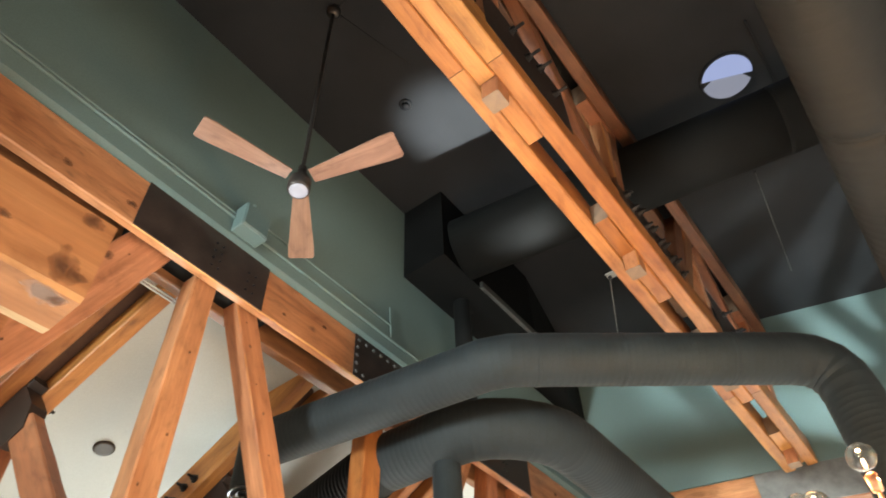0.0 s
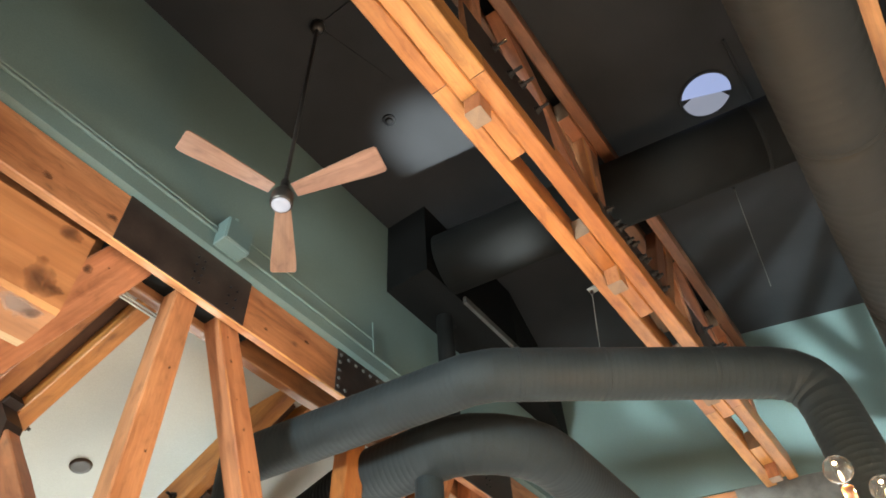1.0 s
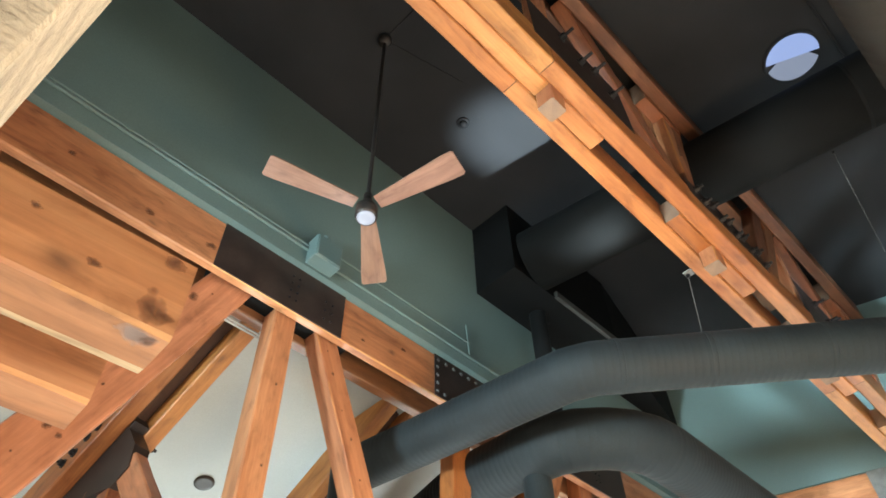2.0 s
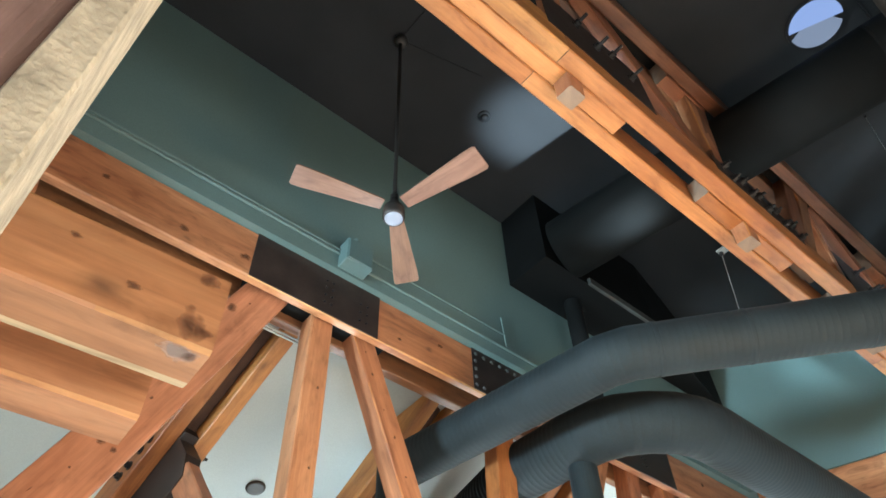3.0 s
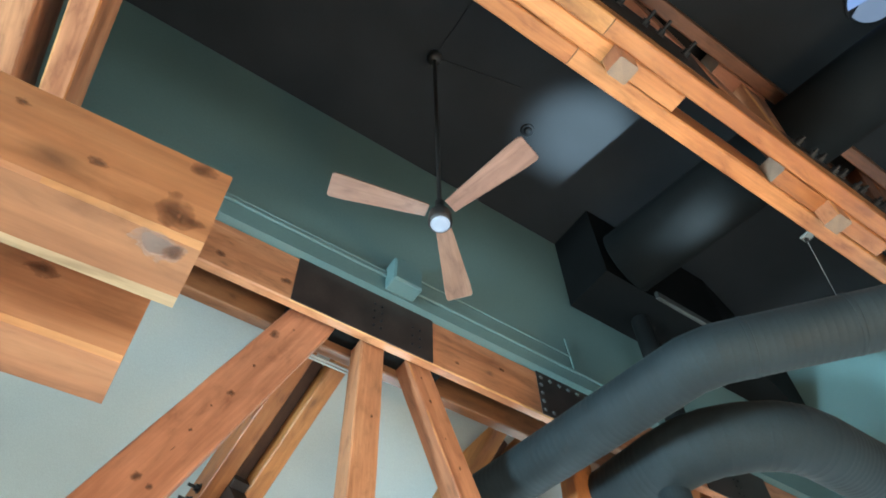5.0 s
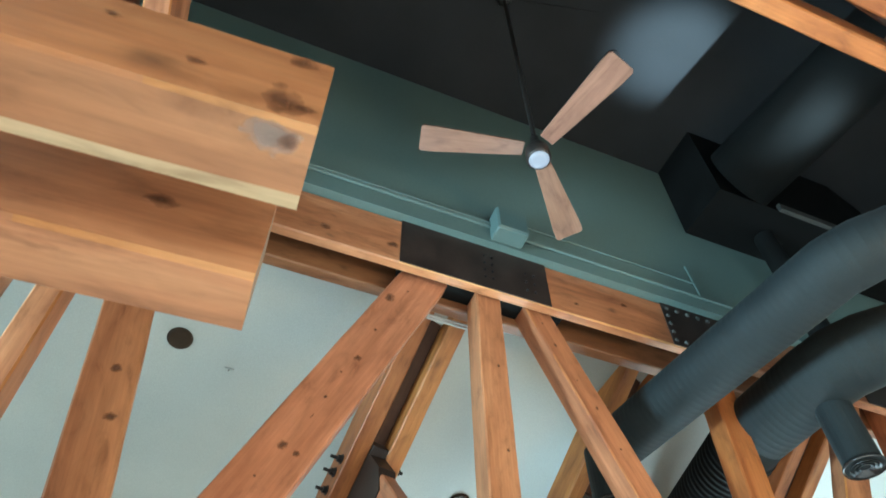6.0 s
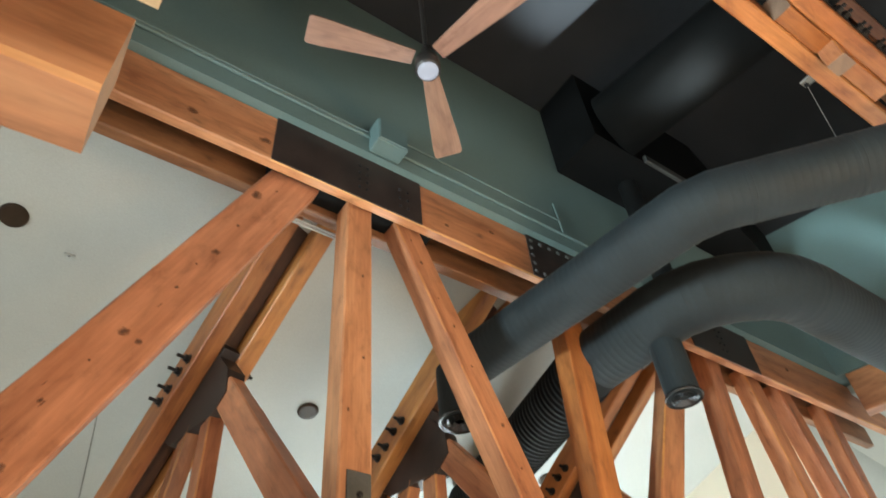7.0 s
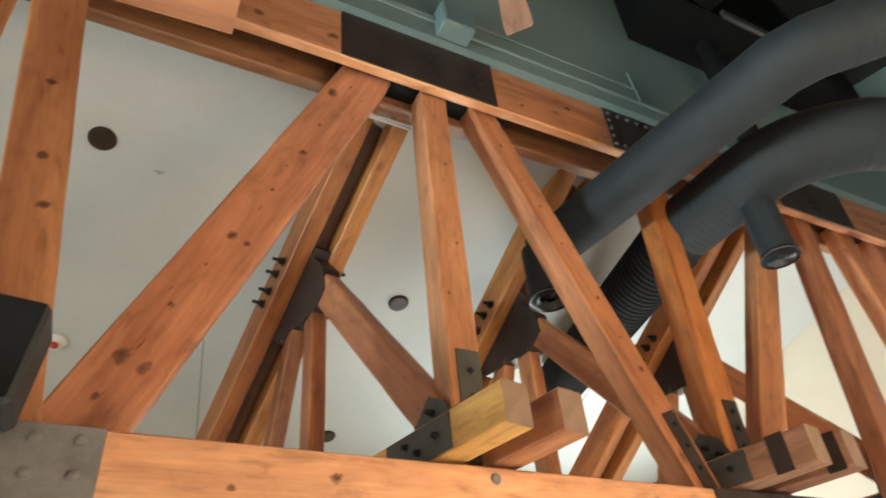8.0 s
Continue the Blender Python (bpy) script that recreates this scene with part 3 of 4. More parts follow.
for x, z in ((2.77, 4.62), (2.70, 3.72), (2.78, 4.05)):
    knot((x, YW - 0.08, z), (0, -1, 0), 0.014, girder, 1.5, 80)
for x, z, r in ((1.55, 3.62, 0.010), (2.20, 5.05, 0.012), (1.86, 4.30, 0.010), (1.18, 2.86, 0.012), (2.02, 4.66, 0.016)):
    knot((x, YW - 0.06, z), (0, -1, 0), r, girder, 1.3, 62)
for x, z, r in ((3.30, 4.68, 0.010), (3.50, 4.24, 0.012), (3.76, 3.66, 0.012), (3.96, 3.20, 0.014), (3.12, 5.10, 0.012)):
    knot((x, YW - 0.08, z), (0, -1, 0), r, girder, 1.3, -65)
bolt((2.77, Y1, 2.77), (0, -1, 0), 0.020, girder, 0.012, GREYSTEEL)
# straps at the feet of the diagonal and the next post
sm = along((4.135, YW - 0.086, 2.75), (3.945, YW - 0.086, 3.24), (0, -1, 0))
strap = part("foot_strap", box_bm(0, 0.53, -0.045, 0.045, -0.003, 0.004, 0.001), STEEL, girder, "black steel strap on the diagonal", m=sm)
for k in range(4):
    q = sm @ Vector((0.1 + 0.12 * k, 0.0, 0.004))
    bolt(q, (0, -1, 0), 0.012, strap)
strap = plate("foot_strap", 4.405, 4.515, YW - 0.082, YW - 0.076, 2.90, 3.38, girder, STEEL, "rusty steel strap on the post", bolts=[(4.46, YW - 0.082, 3.31 - 0.10 * k) for k in range(4)])

# ---- aisle trusses behind the girder ----
def aisle_truss(xb, y0):
    """A half truss that leans from the girder down to the back wall, a little askew to it."""
    at = thing("aisle_truss", (xb, 5.6, 2.83), "fir aisle truss of doubled planks bolted with black steel", "truss", "timber trusses")

    def pt(y, z, s=0.0):
        return (xb - 0.2 * (y - 3.88) + s, y, z)

    zt = lambda y: 4.86 - 0.80 * (y - 5.66)
    side = Vector((1, 0.2, 0)).normalized()
    for s in (-0.13, 0.13):
        timber("top_chord", pt(4.62, zt(4.62), s), pt(7.95, zt(7.95), s), 0.13, 0.24, at, FIR_ORANGE)
        timber("bottom_chord", pt(y0, 2.925, s), pt(8.3, 2.925, s), 0.14, 0.18, at, (FIR_GOLD if s < 0 else FIR) if xb < 4 else FIR_GREY)
    timber("brace", pt(4.42, 3.0), pt(5.52, 4.43), 0.11, 0.20, at)
    timber("post", pt(5.66, 2.9), pt(5.66, 4.36), 0.10, 0.17, at, up=(0, 1, 0))
    timber("brace", pt(5.90, 4.35), pt(6.35, 3.0), 0.10, 0.17, at, up=(0, 1, 0))
    gy = [(5.66, zt(5.66) - 0.06), (6.17, zt(6.17) - 0.08), (6.06, 4.28), (5.74, 4.28), (5.58, 4.27), (5.45, 4.38), (5.47, 4.56)]
    part("gusset_plate", side_plate_bm([pt(y, z) for y, z in gy], side, 0.128), STEEL, at, "black steel gusset plate between the planks")
    # packing in the slot between the planks, its shade put into the colour
    timber("packing_block", pt(6.19, zt(6.19) + 0.06), pt(7.90, zt(7.90) + 0.06), 0.126, 0.13, at, SLOT_DARK)
    timber("packing_block", pt(4.64, zt(4.64) + 0.06), pt(5.68, zt(5.68) + 0.06), 0.126, 0.13, at, SLOT_DARK)
    p0, p1 = Vector(pt(5.63, zt(5.63) - 0.022)), Vector(pt(6.17, zt(6.17) - 0.022))
    part("splice_steel", timber_bm((p1 - p0).length, 0.122, 0.205, 0.004, 0.0), [STEEL, STEEL, STEEL, STEEL], at, "black steel fish plate between the planks", m=along(p0, p1))
    for k in range(4):
        y = 5.74 + 0.09 * k
        threaded(pt(y, zt(y) - 0.05 + 0.02 * (k % 2), -0.195), -side, 0.085, at)
        threaded(pt(y, zt(y) - 0.05 + 0.02 * (k % 2), 0.195), side, 0.06, at)
    low = [(4.17, 2.85), (4.17, 3.0), (4.60, 3.0), (4.60, 2.85)]
    foot = part("foot_plate", side_plate_bm([pt(y, z, -0.206) for y, z in low], side, 0.008), DARKSTEEL, at, "dark grey steel foot plate with bolts")
    for y, z in ((4.26, 2.93), (4.38, 2.90), (4.46, 2.95)):
        bolt(pt(y, z, -0.21), -side, 0.014, foot, 0.022)
    high = [(4.30, 3.005), (4.37, 3.15), (4.47, 3.21), (4.58, 3.10), (4.58, 3.005)]
    foot = part("foot_plate", side_plate_bm([pt(y, z, -0.072) for y, z in high], side, 0.008), DARKSTEEL, at, "dark grey steel plate on the brace's foot")
    for y, z in ((4.38, 3.06), (4.45, 3.12), (4.50, 3.05)):
        bolt(pt(y, z, -0.076), -side, 0.014, foot, 0.04)
    part("foot_block", side_plate_bm([pt(y, z) for y, z in ((4.32, 2.86), (4.32, 3.05), (4.62, 3.12), (4.66, 2.86))], side, 0.116), STEEL, at, "black steel foot plate")
    for y, s in ((y0 + 0.10, -0.2025), (y0 + 0.02, 0.057)):
        if xb > 4:
            part("end_strap", side_plate_bm([pt(y, 2.83, s), pt(y + 0.09, 2.83, s), pt(y + 0.09, 3.02, s), pt(y, 3.02, s)], side, 0.005), STEEL, at, "dark steel strap on the plank end")
    return at


aisle_truss(2.80, 3.88)
aisle_truss(4.47, 3.86)
aisle_truss(6.16, 3.90)

# ---- girder at the west side and its tie beam ----
west = thing("girder_truss", (0.4, 1.0, 2.43), "orange fir girder truss of doubled planks along the west side", "truss", "timber trusses")
for x, w in ((0.22, 0.22), (0.515, 0.125)):
    timber("top_chord", (x, -4.0, (BOT + TOP) / 2), (x, Y1 - 0.005, (BOT + TOP) / 2), w, TOP - BOT, west, FIR_PALE)
for x in (0.25, 0.505):
    timber("bottom_chord", (x, -4.0, 2.5), (x, Y1 - 0.005, 2.5), 0.11, 0.40, west)
for x in (0.27, 0.525):
    timber("post", (x, 4.14, 2.6), (x, 4.14, 5.2), 0.11, 0.18, west, FIR_PALE, up=(0, 1, 0))
tie = thing("tie_beam", (0.6, 2.33, 2.71), "doubled fir tie beam with sawn ends and large knots", "beam", "timber trusses")
YAW = 0.045   # the planks run a little askew to the girders


def tie_y(y, x):
    return y + YAW * (1.326 - x)


TIE_FACE = Vector((-YAW, -1, 0)).normalized()
near = timber("plank", (-3.5, tie_y(2.19, -3.5), 2.81), (1.326, 2.19, 2.81), 0.14, 0.20, tie, FIR_PALE, wane=0.030)
far = timber("plank", (-3.5, tie_y(2.465, -3.5), 2.81), (1.305, 2.465, 2.81), 0.13, 0.20, tie, FIR_PALE)
for x, z, r, t in ((1.277, 2.880, 0.026, 8), (1.270, 2.757, 0.048, -60), (1.300, 2.748, 0.016, 0), (1.147, 2.790, 0.016, 0), (1.02, 2.85, 0.012, 0), (0.86, 2.82, 0.016, 10)):
    knot((x, tie_y(2.12, x), z), TIE_FACE, r, near, 1.5 if r < 0.04 else 1.2, t)
knot((1.270, 2.150, 2.71), (0, 0, -1), 0.036, near, 1.7, 10, KNOT_GREY)
knot((1.292, 2.150, 2.7095), (0, 0, -1), 0.018, near, 1.4, 50, KNOT)
knot((1.13, tie_y(2.40, 1.13), 2.83), TIE_FACE, 0.026, far, 1.7, 5)

post = thing("timber_post", (0.86, 1.5, 0.0), "rough-sawn weathered timber post with a pale sapwood edge", "post")
timber("shaft", (0.765, 1.43, 0.0), (0.765, 1.43, 5.16), 0.14, 0.32, post, ROUGH, up=(1, 0, 0))
timber("edge_board", (0.9415, 1.43, 0.0), (0.9415, 1.43, 5.16), 0.15, 0.031, post, SAPWOOD, up=(1, 0, 0), label="pale weathered sapwood edge", chamfer=0.004)

# ---- roof trusses high in the hall ----
def roof_truss(yc, x1, label):
    rt = thing("roof_truss", (4.5, yc, 5.5), label, "truss", "timber trusses")
    z0, z1, yt = 5.50, 5.78, yc - 0.10
    for s in (-0.115, 0.115):
        joint = 2.74 if s < 0 else 2.68
        for a, b in ((0.25, joint), (joint + 0.005, joint + 4.2), (joint + 4.205, x1)):
            timber("bottom_chord", (a, yc + s, (z0 + z1) / 2), (b, yc + s, (z0 + z1) / 2), 0.11, z1 - z0, rt, FIR_ORANGE)
        # high chords use the dark copy: their shade is in the colour
        timber("top_chord", (0.25, yt + s, 7.33), (x1, yt + s, 7.33), 0.11, 0.26, rt, FIR_BROWN_SHADED)
    for x, a, b in ((1.12, 0.4, 1.60), (2.90, 1.62, 3.37), (4.69, 4.22, 5.27), (6.48, 6.0, 7.05), (8.2, 7.75, 8.5)):
        if x > x1:
            continue
        timber("post", (x, yc, 5.36), (x, yt, 7.36), 0.115, 0.13, rt, FIR, up=(1, 0, 0))
        timber("packing_block", (a, yc, 5.60), (x - 0.068, yc, 5.60), 0.114, 0.19, rt, FIR_ORANGE)
        timber("packing_block", (x + 0.068, yc, 5.60), (b, yc, 5.60), 0.114, 0.19, rt, FIR_ORANGE)
    for x in (3.55, 7.1):
        # upper webs likewise carry their shade in the wood colour
        timber("diagonal", (x + 1.18, yc - 0.02, 5.75), (x - 0.22, yt, 7.38), 0.115, 0.30, rt, FIR_RED_SHADED)
        timber("diagonal", (x + 1.05, yc - 0.02, 5.75), (x + 1.32, yt, 7.35), 0.113, 0.15, rt, FIR_BROWN_SHADED, up=(1, 0, 0))
        timber("diagonal", (x + 2.2, yc - 0.02, 5.75), (x + 3.05, yt, 7.28), 0.115, 0.16, rt, FIR_BROWN_SHADED, up=(1, 0, 0))
        timber("packing_block", (x + 0.80, yt, 7.27), (x + 1.35, yt, 7.27), 0.114, 0.26, rt, FIR_RED_SHADED)
        timber("diagonal", (x - 1.5, yc - 0.02, 5.7), (x - 0.75, yt, 7.3), 0.115, 0.18, rt, FIR_BROWN_SHADED, up=(1, 0, 0))
        plate("gusset_plate", x - 0.95, x + 0.05, yc - 0.175, yc - 0.171, z1 - 0.10, z1 + 0.42, rt, STEEL, "black steel gusset plate")
        for k in range(4):
            threaded((x - 0.62 + 0.17 * k, yc - 0.175, z1 + 0.30 - 0.10 * (k % 2)), (0, -1, 0), 0.10, rt)
        if x > 5:
            continue
        plate("gusset_plate", x + 0.72, x + 1.85, yc - 0.175, yc - 0.171, z1 - 0.08, z1 + 0.10, rt, STEEL, "black steel gusset plate")
        for k in range(5):
            threaded((x + 0.85 + 0.22 * k, yc - 0.175, z1 + 0.05), (0, -1, 0), 0.06, rt)
            threaded((x + 0.92 + 0.22 * k, yc - 0.175, z1 - 0.04), (0, -1, 0), 0.06, rt)
    return rt


roof_truss(2.06, 8.60, "orange fir roof truss of doubled planks with projecting posts")
roof_truss(-0.12, 9.25, "orange fir roof truss of doubled planks over the hall")

# ---- beam under the far end wall ----
end_dir = Vector((-0.3, 1, 0)).normalized()
end = thing("girder_truss", (8.95, 1.0, 5.1), "orange fir girder truss under the far end wall", "truss", "timber trusses")
timber("top_chord", (end_x(-4.0) + 0.1, -4.0, (BOT + TOP) / 2), (end_x(4.15) + 0.1, 4.15, (BOT + TOP) / 2), 0.16, TOP - BOT, end)
part("splice_plate", prism_bm([(end_x(2.55) + 0.012, 2.55), (end_x(1.45) + 0.012, 1.45), (end_x(1.45) + 0.002, 1.45), (end_x(2.55) + 0.002, 2.55)], BOT + 0.01, TOP + 0.002), GREYSTEEL, end, "dull grey steel splice plate")
for y in (-2.5, -0.9, 0.8, 2.5):
    timber("post", (end_x(y) + 0.1, y, 2.6), (end_x(y) + 0.1, y, 5.2), 0.12, 0.2, end, up=(0, 1, 0))

# ---- ducts ----
def collar(p, axis, r, parent, material):
    part("collar", lathe_bm([(r, -0.014), (r + 0.0010, -0.010), (r + 0.0010, 0.010), (r, 0.014)], p, axis, 32), material, parent, smooth=True)


def duct(at, label, runs, r, material, rib, pitch):
    """runs: (points, bend radius, gores in each elbow)."""
    d = thing("air_duct", at, label, "duct", "air ducts")
    for pts, bend, gores in runs:
        line = rounded(pts, bend, gores)
        step = gores + 1
        if len(pts) == 2:
            a, b = line
            n = max(2, round((b - a).length / 1.5))
            for k in range(n):
                part("pipe", tube_bm([a.lerp(b, k / n), a.lerp(b, (k + 1) / n)], r, 32, rib, pitch, pitch * 0.3), material, d, smooth=True)
                if k:
                    collar(a.lerp(b, k / n), b - a, r, d, material)
            continue
        for k in range(len(pts) - 1):
            part("pipe", tube_bm(line, r, 32, rib, pitch, pitch * 0.3, keep=[k * step]), material, d, smooth=True)
        for k in range(len(pts) - 2):
            part("elbow", tube_bm(line, r, 32, rib, pitch, pitch * 0.3, keep=[k * step + 1 + g for g in range(gores)]), material, d, smooth=True)
    return d


def grille(at, r, parent):
    """A round ceiling outlet: a bright rim and rings of black vanes."""
    x, y, z = at
    part("rim", lathe_bm([(r * 0.86, 0.02), (r * 1.06, 0.0), (r * 1.08, 0.012), (r, 0.03)], at, (0, 0, 1), 28), RIM, parent, "dark glossy metal outlet rim", smooth=True)
    for f in (0.25, 0.45, 0.65):
        part("vane", lathe_bm([(r * f, 0.012), (r * (f + 0.12), -0.004), (r * (f + 0.13), 0.0), (r * (f + 0.02), 0.02)], at, (0, 0, 1), 24), RIM, parent)


RA = 0.178
da = duct((4.2, 3.0, 4.55), "dark grey round air duct with spiral seams", [
    ([(3.955, 5.04, 4.79), (4.185, 2.991, 4.735), (5.10, 1.889, 4.744)], 0.09, 1),
    ([(5.10, 1.889, 4.744), (5.656, 1.219, 4.75), (5.656, 1.219, 2.9)], 0.30, 4)], RA, DUCT, 0.0007, 0.045)
for f in (0.05, 0.30, 0.62):
    p = Vector((4.185, 2.991, 4.735)).lerp(Vector((5.656, 1.219, 4.75)), f + 0.06)
    collar(p, (1.471, -1.772, 0.0), RA + 0.002, da, DUCT)
outlet_a = part("outlet", tube_bm([(3.93, 5.05, 4.80), (3.93, 5.05, 4.38)], 0.142, 28), DUCT, da)
grille((3.93, 5.05, 4.365), 0.142, outlet_a)
db = duct((4.75, 3.6, 4.53), "dark grey round air duct with an elbow and an outlet", [
    ([(4.73, 4.42, 4.76), (4.76, 3.58, 4.76), (5.22, 3.17, 4.76), (9.4, 3.17, 4.76)], 0.28, 3)], 0.225, DUCT, 0.0007, 0.045)
part("flexible_pipe", tube_bm(rounded([(4.732, 4.36, 4.76), (4.74, 4.50, 4.76), (5.28, 6.75, 4.76)], 0.10, 3), 0.222, 32, 0.008, 0.05, 0.03), DUCT_BLACK, db, "black ridged flexible duct", smooth=True)
outlet_b = part("outlet", tube_bm([(4.78, 3.88, 4.75), (4.78, 3.88, 4.15)], 0.108, 28), DUCT, db)
grille((4.78, 3.88, 4.14), 0.112, outlet_b)
duct((4.9, 3.6, 6.5), "large black round air duct under the ceiling", [
    ([(4.88, 3.66, 6.84), (6.1, -3.8, 6.84)], 0, 0)], 0.31, DUCT_BLACK, 0.0, 1.2)
duct((4.0, 0.45, 4.7), "large dark grey round air duct along the hall", [
    ([(0.6, 0.46, 4.95), (8.8, 0.46, 4.95)], 0, 0)], 0.25, DUCT_GREY, 0.0008, 0.08)
riser = thing("riser_pipe", (5.28, 3.98, 4.8), "black riser pipe from the duct up to the soffit", "pipe")
part("pipe", tube_bm(rounded([(4.90, 3.80, 4.88), (5.28, 3.98, 5.22), (5.28, 3.98, 6.66), (5.6, 3.98, 6.70)], 0.08, 3), 0.085, 24), DUCT_BLACK, riser, smooth=True)
soffit = thing("duct_soffit", (6.0, 3.95, 6.6), "black boxed-in soffit against the teal wall", "soffit")
part("casing", prism_bm([(4.62, 3.70), (6.25, 3.70), (end_x(4.12) - 0.003, 4.12), (end_x(WALL_Y) - 0.003, WALL_Y - 0.003), (4.62, WALL_Y - 0.003)], 6.6, CEIL - 0.003), BLACK_PAINT, soffit)
part("edge_strip", box_bm(5.2, 6.25, 3.66, 3.697, 6.58, 6.66, 0.004), DARKSTEEL, soffit, "dull grey edge strip")

# ---- ceiling fan ----
fx, fy = 2.59, 3.32
fan = thing("ceiling_fan", (fx, fy, CEIL), "three-bladed wooden ceiling fan on a long dark downrod", "ceiling fan")
mx, my = 2.52, 3.22
part("canopy", lathe_bm([(0.02, -0.10), (0.05, -0.09), (0.062, -0.05), (0.058, -0.01), (0.045, 0.0)], (mx, my, CEIL)), BRONZE, fan, smooth=True)
part("downrod", rod_bm((fx, fy, 5.42), (mx, my, CEIL - 0.06), 0.015), BRONZE, fan)
part("motor", lathe_bm([(0.065, -0.085), (0.072, -0.07), (0.07, 0.01), (0.045, 0.05), (0.028, 0.10), (0.028, 0.15)], (fx, fy, 5.32)), BRONZE, fan, smooth=True)
part("light", lathe_bm([(0.03, -0.018), (0.052, -0.012), (0.060, 0.0)], (fx, fy, 5.238)), LENS, fan, "round lit white lens", smooth=True)


def blade_bm():
    bm = bmesh.new()
    rows = []
    for r, w in ((0.08, 0.045), (0.2, 0.055), (0.4, 0.07), (0.58, 0.085), (0.655, 0.086), (0.67, 0.075)):
        rows.append([bm.verts.new((r, sy * w, z - 0.12 * sy * w)) for sy, z in ((-1, 0), (1, 0), (1, 0.012), (-1, 0.012))])
    for a, b in zip(rows, rows[1:]):
        for i in range(4):
            bm.faces.new((a[i], a[(i + 1) % 4], b[(i + 1) % 4], b[i]))
    bm.faces.new(rows[0])
    bm.faces.new(rows[-1])
    bmesh.ops.recalc_face_normals(bm, faces=bm.faces)
    return bm


for k in range(3):
    part("blade", blade_bm(), BLADE, fan, m=pose(fx, fy, 5.34, 0, 0, 45 + 120 * k))


# ---- wall fittings ----
conduit = thing("conduit", (2.0, WALL_Y, 5.75), "thin painted conduits along the teal wall", "conduit")
for z, x0, x1, r in ((5.735, 0.22, 2.76, 0.013), (5.775, 0.22, 2.76, 0.011), (5.70, 2.98, 4.9, 0.012), (5.86, 2.98, 4.45, 0.007)):
    part("tube", rod_bm((x0, WALL_Y - 0.018, z), (x1, WALL_Y - 0.015, z), r, 8), TEAL, conduit)
part("tube", rod_bm((4.45, WALL_Y - 0.015, 5.70), (4.42, WALL_Y - 0.015, 6.05), 0.007, 8), TEAL, conduit)
part("ceiling_tube", rod_bm((mx, my - 0.06, CEIL - 0.008), (mx + 0.01, 2.30, CEIL - 0.008), 0.005, 8), CHARCOAL, conduit, "thin charcoal-painted feed along the ceiling")
part("ceiling_tube", rod_bm((mx + 0.06, my - 0.01, CEIL - 0.012), (3.30, 3.04, CEIL - 0.008), 0.005, 8), CHARCOAL, conduit, "thin charcoal-painted feed along the ceiling")
jbox = thing("junction_box", (2.87, WALL_Y, 5.68), "teal-painted square junction box on the wall", "junction box")
part("body", box_bm(2.715, 2.945, WALL_Y - 0.13, WALL_Y - 0.001, 5.60, 5.83, 0.008), TEAL, jbox)
part("cover", box_bm(2.725, 2.935, WALL_Y - 0.139, WALL_Y - 0.131, 5.61, 5.82, 0.003), TEAL, jbox)
part("fitting", rod_bm((2.83, WALL_Y - 0.05, 5.829), (2.83, WALL_Y - 0.05, 5.93), 0.028, 12), TEAL, jbox)

smoke = thing("smoke_detector", (3.60, 3.33, CEIL), "small dark round detector on the charcoal ceiling", "detector")
part("base", lathe_bm([(0.055, -0.022), (0.062, -0.012), (0.062, 0.0)], (3.60, 3.33, CEIL - 0.001)), CHARCOAL, smoke, smooth=True)
part("dome", lathe_bm([(0.01, -0.05), (0.03, -0.045), (0.04, -0.024)], (3.60, 3.33, CEIL)), CHARCOAL, smoke, smooth=True)

# ---- round roof light ----
ox, oy = 5.20, 0.83
rooflight = thing("round_rooflight", (ox, oy, CEIL), "round daylight tube with a pale blue lens and a grey flap", "roof light")
part("collar", lathe_bm([(0.23, -0.03), (0.245, -0.03), (0.245, 0.0), (0.23, 0.0)], (ox, oy, CEIL - 0.001), sides=36), CHARCOAL, rooflight)


def half_disc_bm(r, z, a0, shift, cut=0):
    """Half a disc of 1 cm; cut: degrees taken off at both its corners."""
    bm = bmesh.new()
    c, span = radians(cut), math.pi - 2 * radians(cut)
    pts = [(r * math.cos(a0 + c + span * i / 20), r * math.sin(a0 + c + span * i / 20)) for i in range(21)]
    if cut:
        pts = [(0.62 * r * math.cos(a0), 0.62 * r * math.sin(a0))] + pts + [(-0.62 * r * math.cos(a0), -0.62 * r * math.sin(a0))]
    n = len(pts)
    dx, dy = -math.sin(a0) * shift, math.cos(a0) * shift
    low = [bm.verts.new((ox + x + dx, oy + y + dy, z)) for x, y in pts]
    top = [bm.verts.new((ox + x + dx, oy + y + dy, z + 0.01)) for x, y in pts]
    bm.faces.new(low[::-1])
    bm.faces.new(top)
    for k in range(n):
        bm.faces.new((low[k], low[(k + 1) % n], top[(k + 1) % n], top[k]))
    bmesh.ops.recalc_face_normals(bm, faces=bm.faces)
    return bm


part("lens", half_disc_bm(0.225, CEIL - 0.034, radians(112), 0.0), OCULUS, rooflight, "bright pale blue half lens")
part("flap", half_disc_bm(0.222, CEIL - 0.034, radians(292), 0.002, 17), OCULUS_DIM, rooflight, "grey-white shaded flap with cut corners")
part("frame", box_bm(ox - 0.42, ox + 0.42, oy - 0.345, oy - 0.325, CEIL - 0.04, CEIL - 0.002, 0.004), CHARCOAL, rooflight)

# ---- chandelier with clear globes ----
GLASS = bpy.data.materials.new("clear_glass")
GLASS.use_nodes = True
gb = GLASS.node_tree.nodes["Principled BSDF"]
gb.inputs["Roughness"].default_value, gb.inputs["IOR"].default_value, gb.inputs["Transmission Weight"].default_value = 0.02, 1.45, 1.0
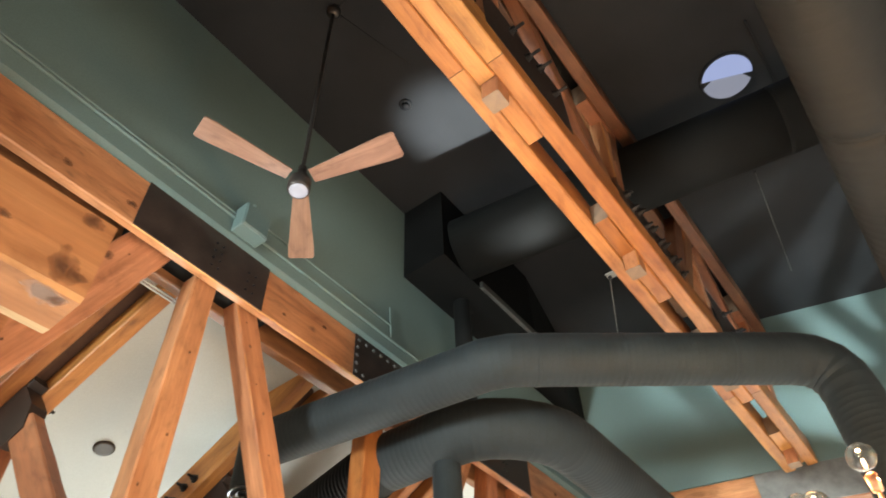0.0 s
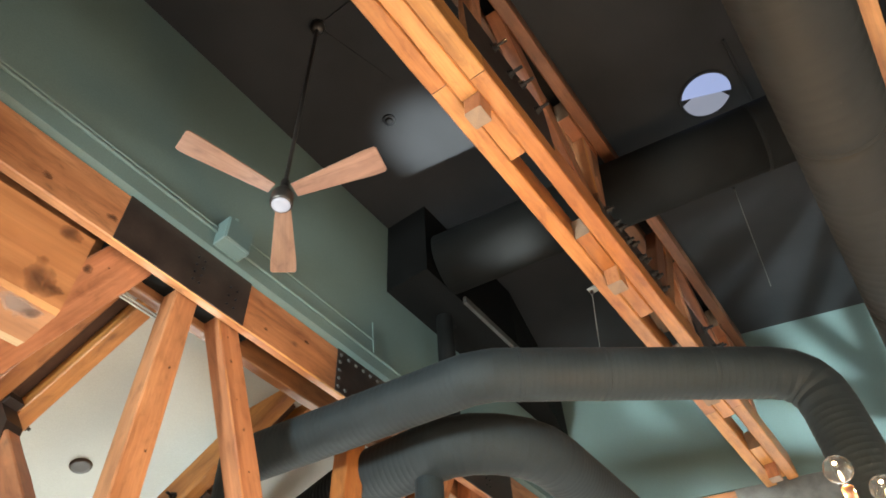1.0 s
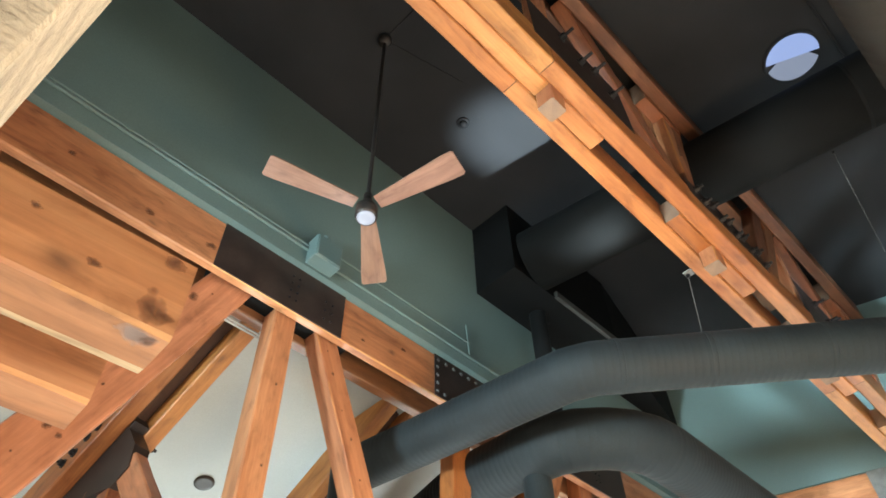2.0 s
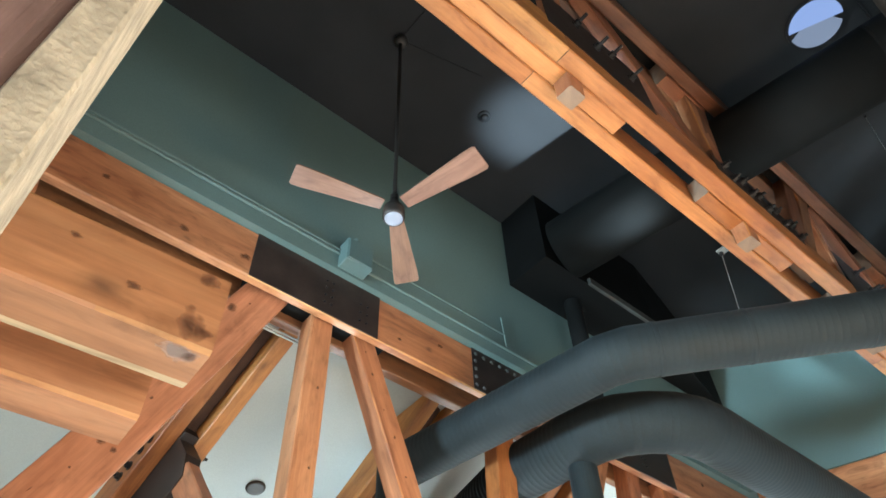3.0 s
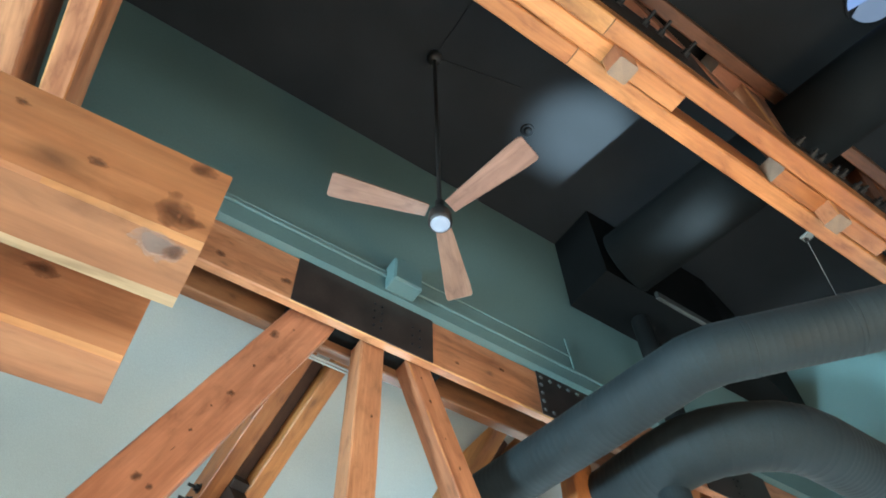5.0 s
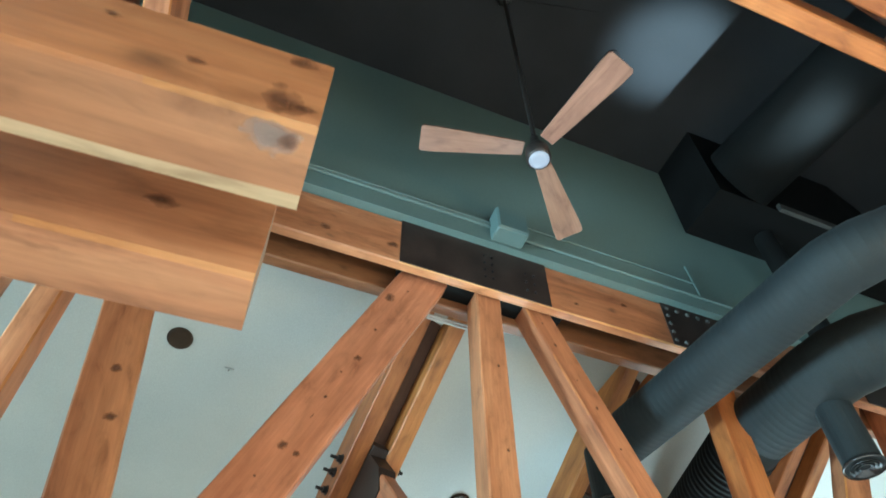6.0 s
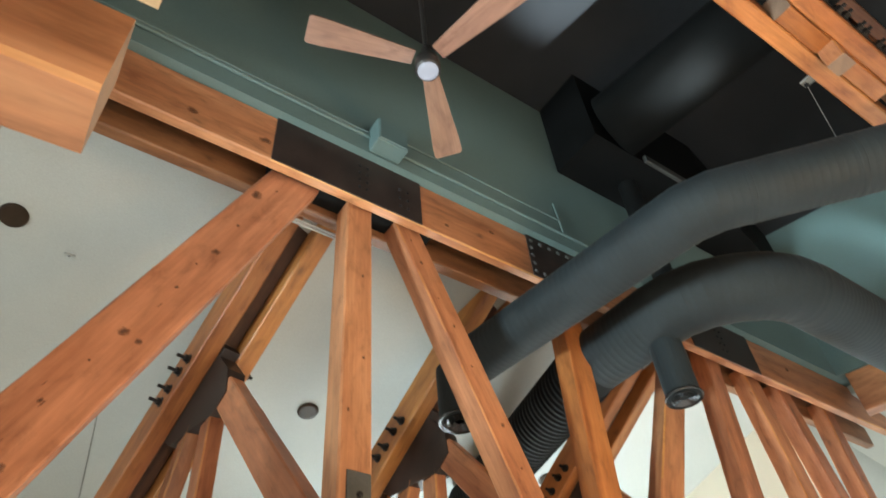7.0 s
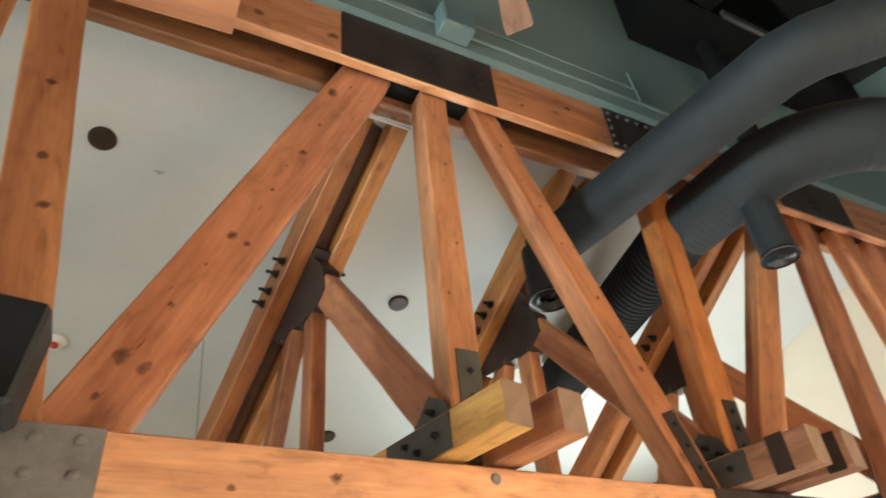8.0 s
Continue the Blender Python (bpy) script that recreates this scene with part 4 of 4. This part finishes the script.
COPPER = plain("copper", (0.72, 0.36, 0.22), 0.3, 0.9, 20, 0.15)
cx, cy = 3.76, 1.32
lamp = thing("floor_lamp", (cx, cy, 0.0), "tall copper lamp stand with clear glass globe bulbs", "floor lamp")
part("pole", rod_bm((cx, cy, 0.02), (cx, cy, 2.80), 0.02), COPPER, lamp)
part("base", lathe_bm([(0.20, 0.0), (0.20, 0.015), (0.05, 0.03), (0.03, 0.06)], (cx, cy, 0.0)), COPPER, lamp, smooth=True)
part("hub", lathe_bm([(0.02, -0.05), (0.05, -0.03), (0.05, 0.03), (0.02, 0.05)], (cx, cy, 2.66)), COPPER, lamp, smooth=True)
for bx, by, bz in ((3.60, 1.25, 3.10), (3.83, 1.15, 3.09), (3.78, 1.53, 3.08), (3.98, 1.30, 3.05), (3.62, 1.45, 3.0), (3.92, 1.50, 3.02)):
    arm = part("arm", tube_bm(rounded([(cx, cy, 2.66), (bx, by, 2.70), (bx, by, bz - 0.11)], 0.06, 3), 0.008, 8), COPPER, lamp)
    part("socket", lathe_bm([(0.018, -0.13), (0.02, -0.075), (0.016, -0.07)], (bx, by, bz)), COPPER, arm, smooth=True)
    bm = bmesh.new()
    bmesh.ops.create_uvsphere(bm, u_segments=20, v_segments=14, radius=0.049)
    inner = bmesh.ops.create_uvsphere(bm, u_segments=20, v_segments=14, radius=0.0478)["verts"]
    bmesh.ops.reverse_faces(bm, faces=list({f for v in inner for f in v.link_faces}))
    bmesh.ops.translate(bm, vec=(bx, by, bz - 0.005), verts=bm.verts)
    g = part("globe", bm, GLASS, arm, "clear glass globe", smooth=True)
    g.visible_shadow = False
    part("filament", lathe_bm([(0.002, -0.02), (0.006, -0.01), (0.006, 0.01), (0.002, 0.02)], (bx, by, bz - 0.03), sides=8), FILAMENT, arm)
    bl = bpy.data.lights.new("bulb_light", "POINT")
    bl.energy, bl.color, bl.shadow_soft_size = 5.4, (1.0, 0.66, 0.35), 0.006
    bo = new("bulb_light", bl)
    bo.matrix_basis = Matrix.Translation((bx, by, bz + 0.02))

# ---- hangers ----
for p0, p1 in (((4.75, 2.275, 5.49), (4.735, 2.335, 4.905)), ((6.46, 1.02, CEIL), (6.46, 1.18, 6.2))):
    w = thing("wire_hanger", p0, "thin steel wire hanger for the air duct", "wire", "duct hangers")
    part("wire", rod_bm(p0, p1, 0.0025, 6), GREYSTEEL, w)
    part("eye", lathe_bm([(0.012, -0.02), (0.016, 0.0), (0.012, 0.02)], p0, (0, 0, 1), 8), BOLT, w)
    if p0[2] < 6:
        part("bracket", box_bm(p0[0] - 0.03, p0[0] + 0.03, 2.165, p0[1] + 0.02, p0[2] + 0.012, p0[2] + 0.03, 0.002), GREYSTEEL, w)

# ---- aisle ceiling fittings ----
tilt = Vector((0, 0.27, 1)).normalized()
for x, y in ((0.955, 5.54), (3.40, 6.38), (3.39, 8.16), (6.0, 6.4)):
    at = Vector((x, y, aisle_z(y - 4.25)))
    d = thing("downlight", at, "recessed round downlight with brown trim in the white ceiling", "downlight", "downlights")
    part("trim_ring", lathe_bm([(0.058, -0.012), (0.082, -0.014), (0.088, -0.004), (0.088, 0.0), (0.06, 0.0)], at - tilt * 0.001, tilt, 28), TRIM, d, smooth=True)
    part("reflector", lathe_bm([(0.02, -0.002), (0.056, -0.008), (0.058, -0.004)], at - tilt * 0.001, tilt, 24), REFLECTOR, d, smooth=True)
for x, y in ((1.33, 5.685), (6.3, 5.3), (2.4, 6.9)):
    at = Vector((x, y, aisle_z(y - 4.25)))
    d = thing("sprinkler", at, "small white sprinkler plate in the sloping ceiling", "sprinkler", "sprinklers")
    part("plate", box_bm(x - 0.035, x + 0.035, y - 0.012, y + 0.012, at.z - 0.012, at.z + 0.004, 0.003), WHITE, d)
    part("pin", rod_bm(at - tilt * 0.022, at, 0.006, 8), GREYSTEEL, d)

at = Vector((0.90, 7.38, aisle_z(3.13)))
alarm = thing("fire_alarm", at, "white round fire alarm with a red lens on the ceiling", "fire alarm")
part("base", lathe_bm([(0.045, -0.045), (0.075, -0.035), (0.085, -0.008), (0.085, 0.0)], at - tilt * 0.001, tilt, 24), ALARM_WHITE, alarm, smooth=True)
part("lens", lathe_bm([(0.012, -0.075), (0.03, -0.066), (0.034, -0.046)], at, tilt, 16), ALARM_RED, alarm, "red plastic lens", smooth=True)

# ---- loudspeaker on the girder ----
spk = thing("loudspeaker", (0.92, 4.05, 2.72), "black boxed loudspeaker bracketed to the girder", "loudspeaker")
sm = pose(0.885, 4.00, 2.90, 0, 6, -3)
part("cabinet", box_bm(-0.19, 0.19, -0.10, 0.12, -0.165, 0.165, 0.02), BLACKBOX, spk, m=sm)
part("front_mesh", box_bm(-0.175, 0.175, -0.106, -0.101, -0.15, 0.15, 0.004), DUCT_BLACK, spk, m=sm)
part("bracket", box_bm(0.82, 0.98, 4.10, 4.245, 2.76, 2.80, 0.004), STEEL, spk)
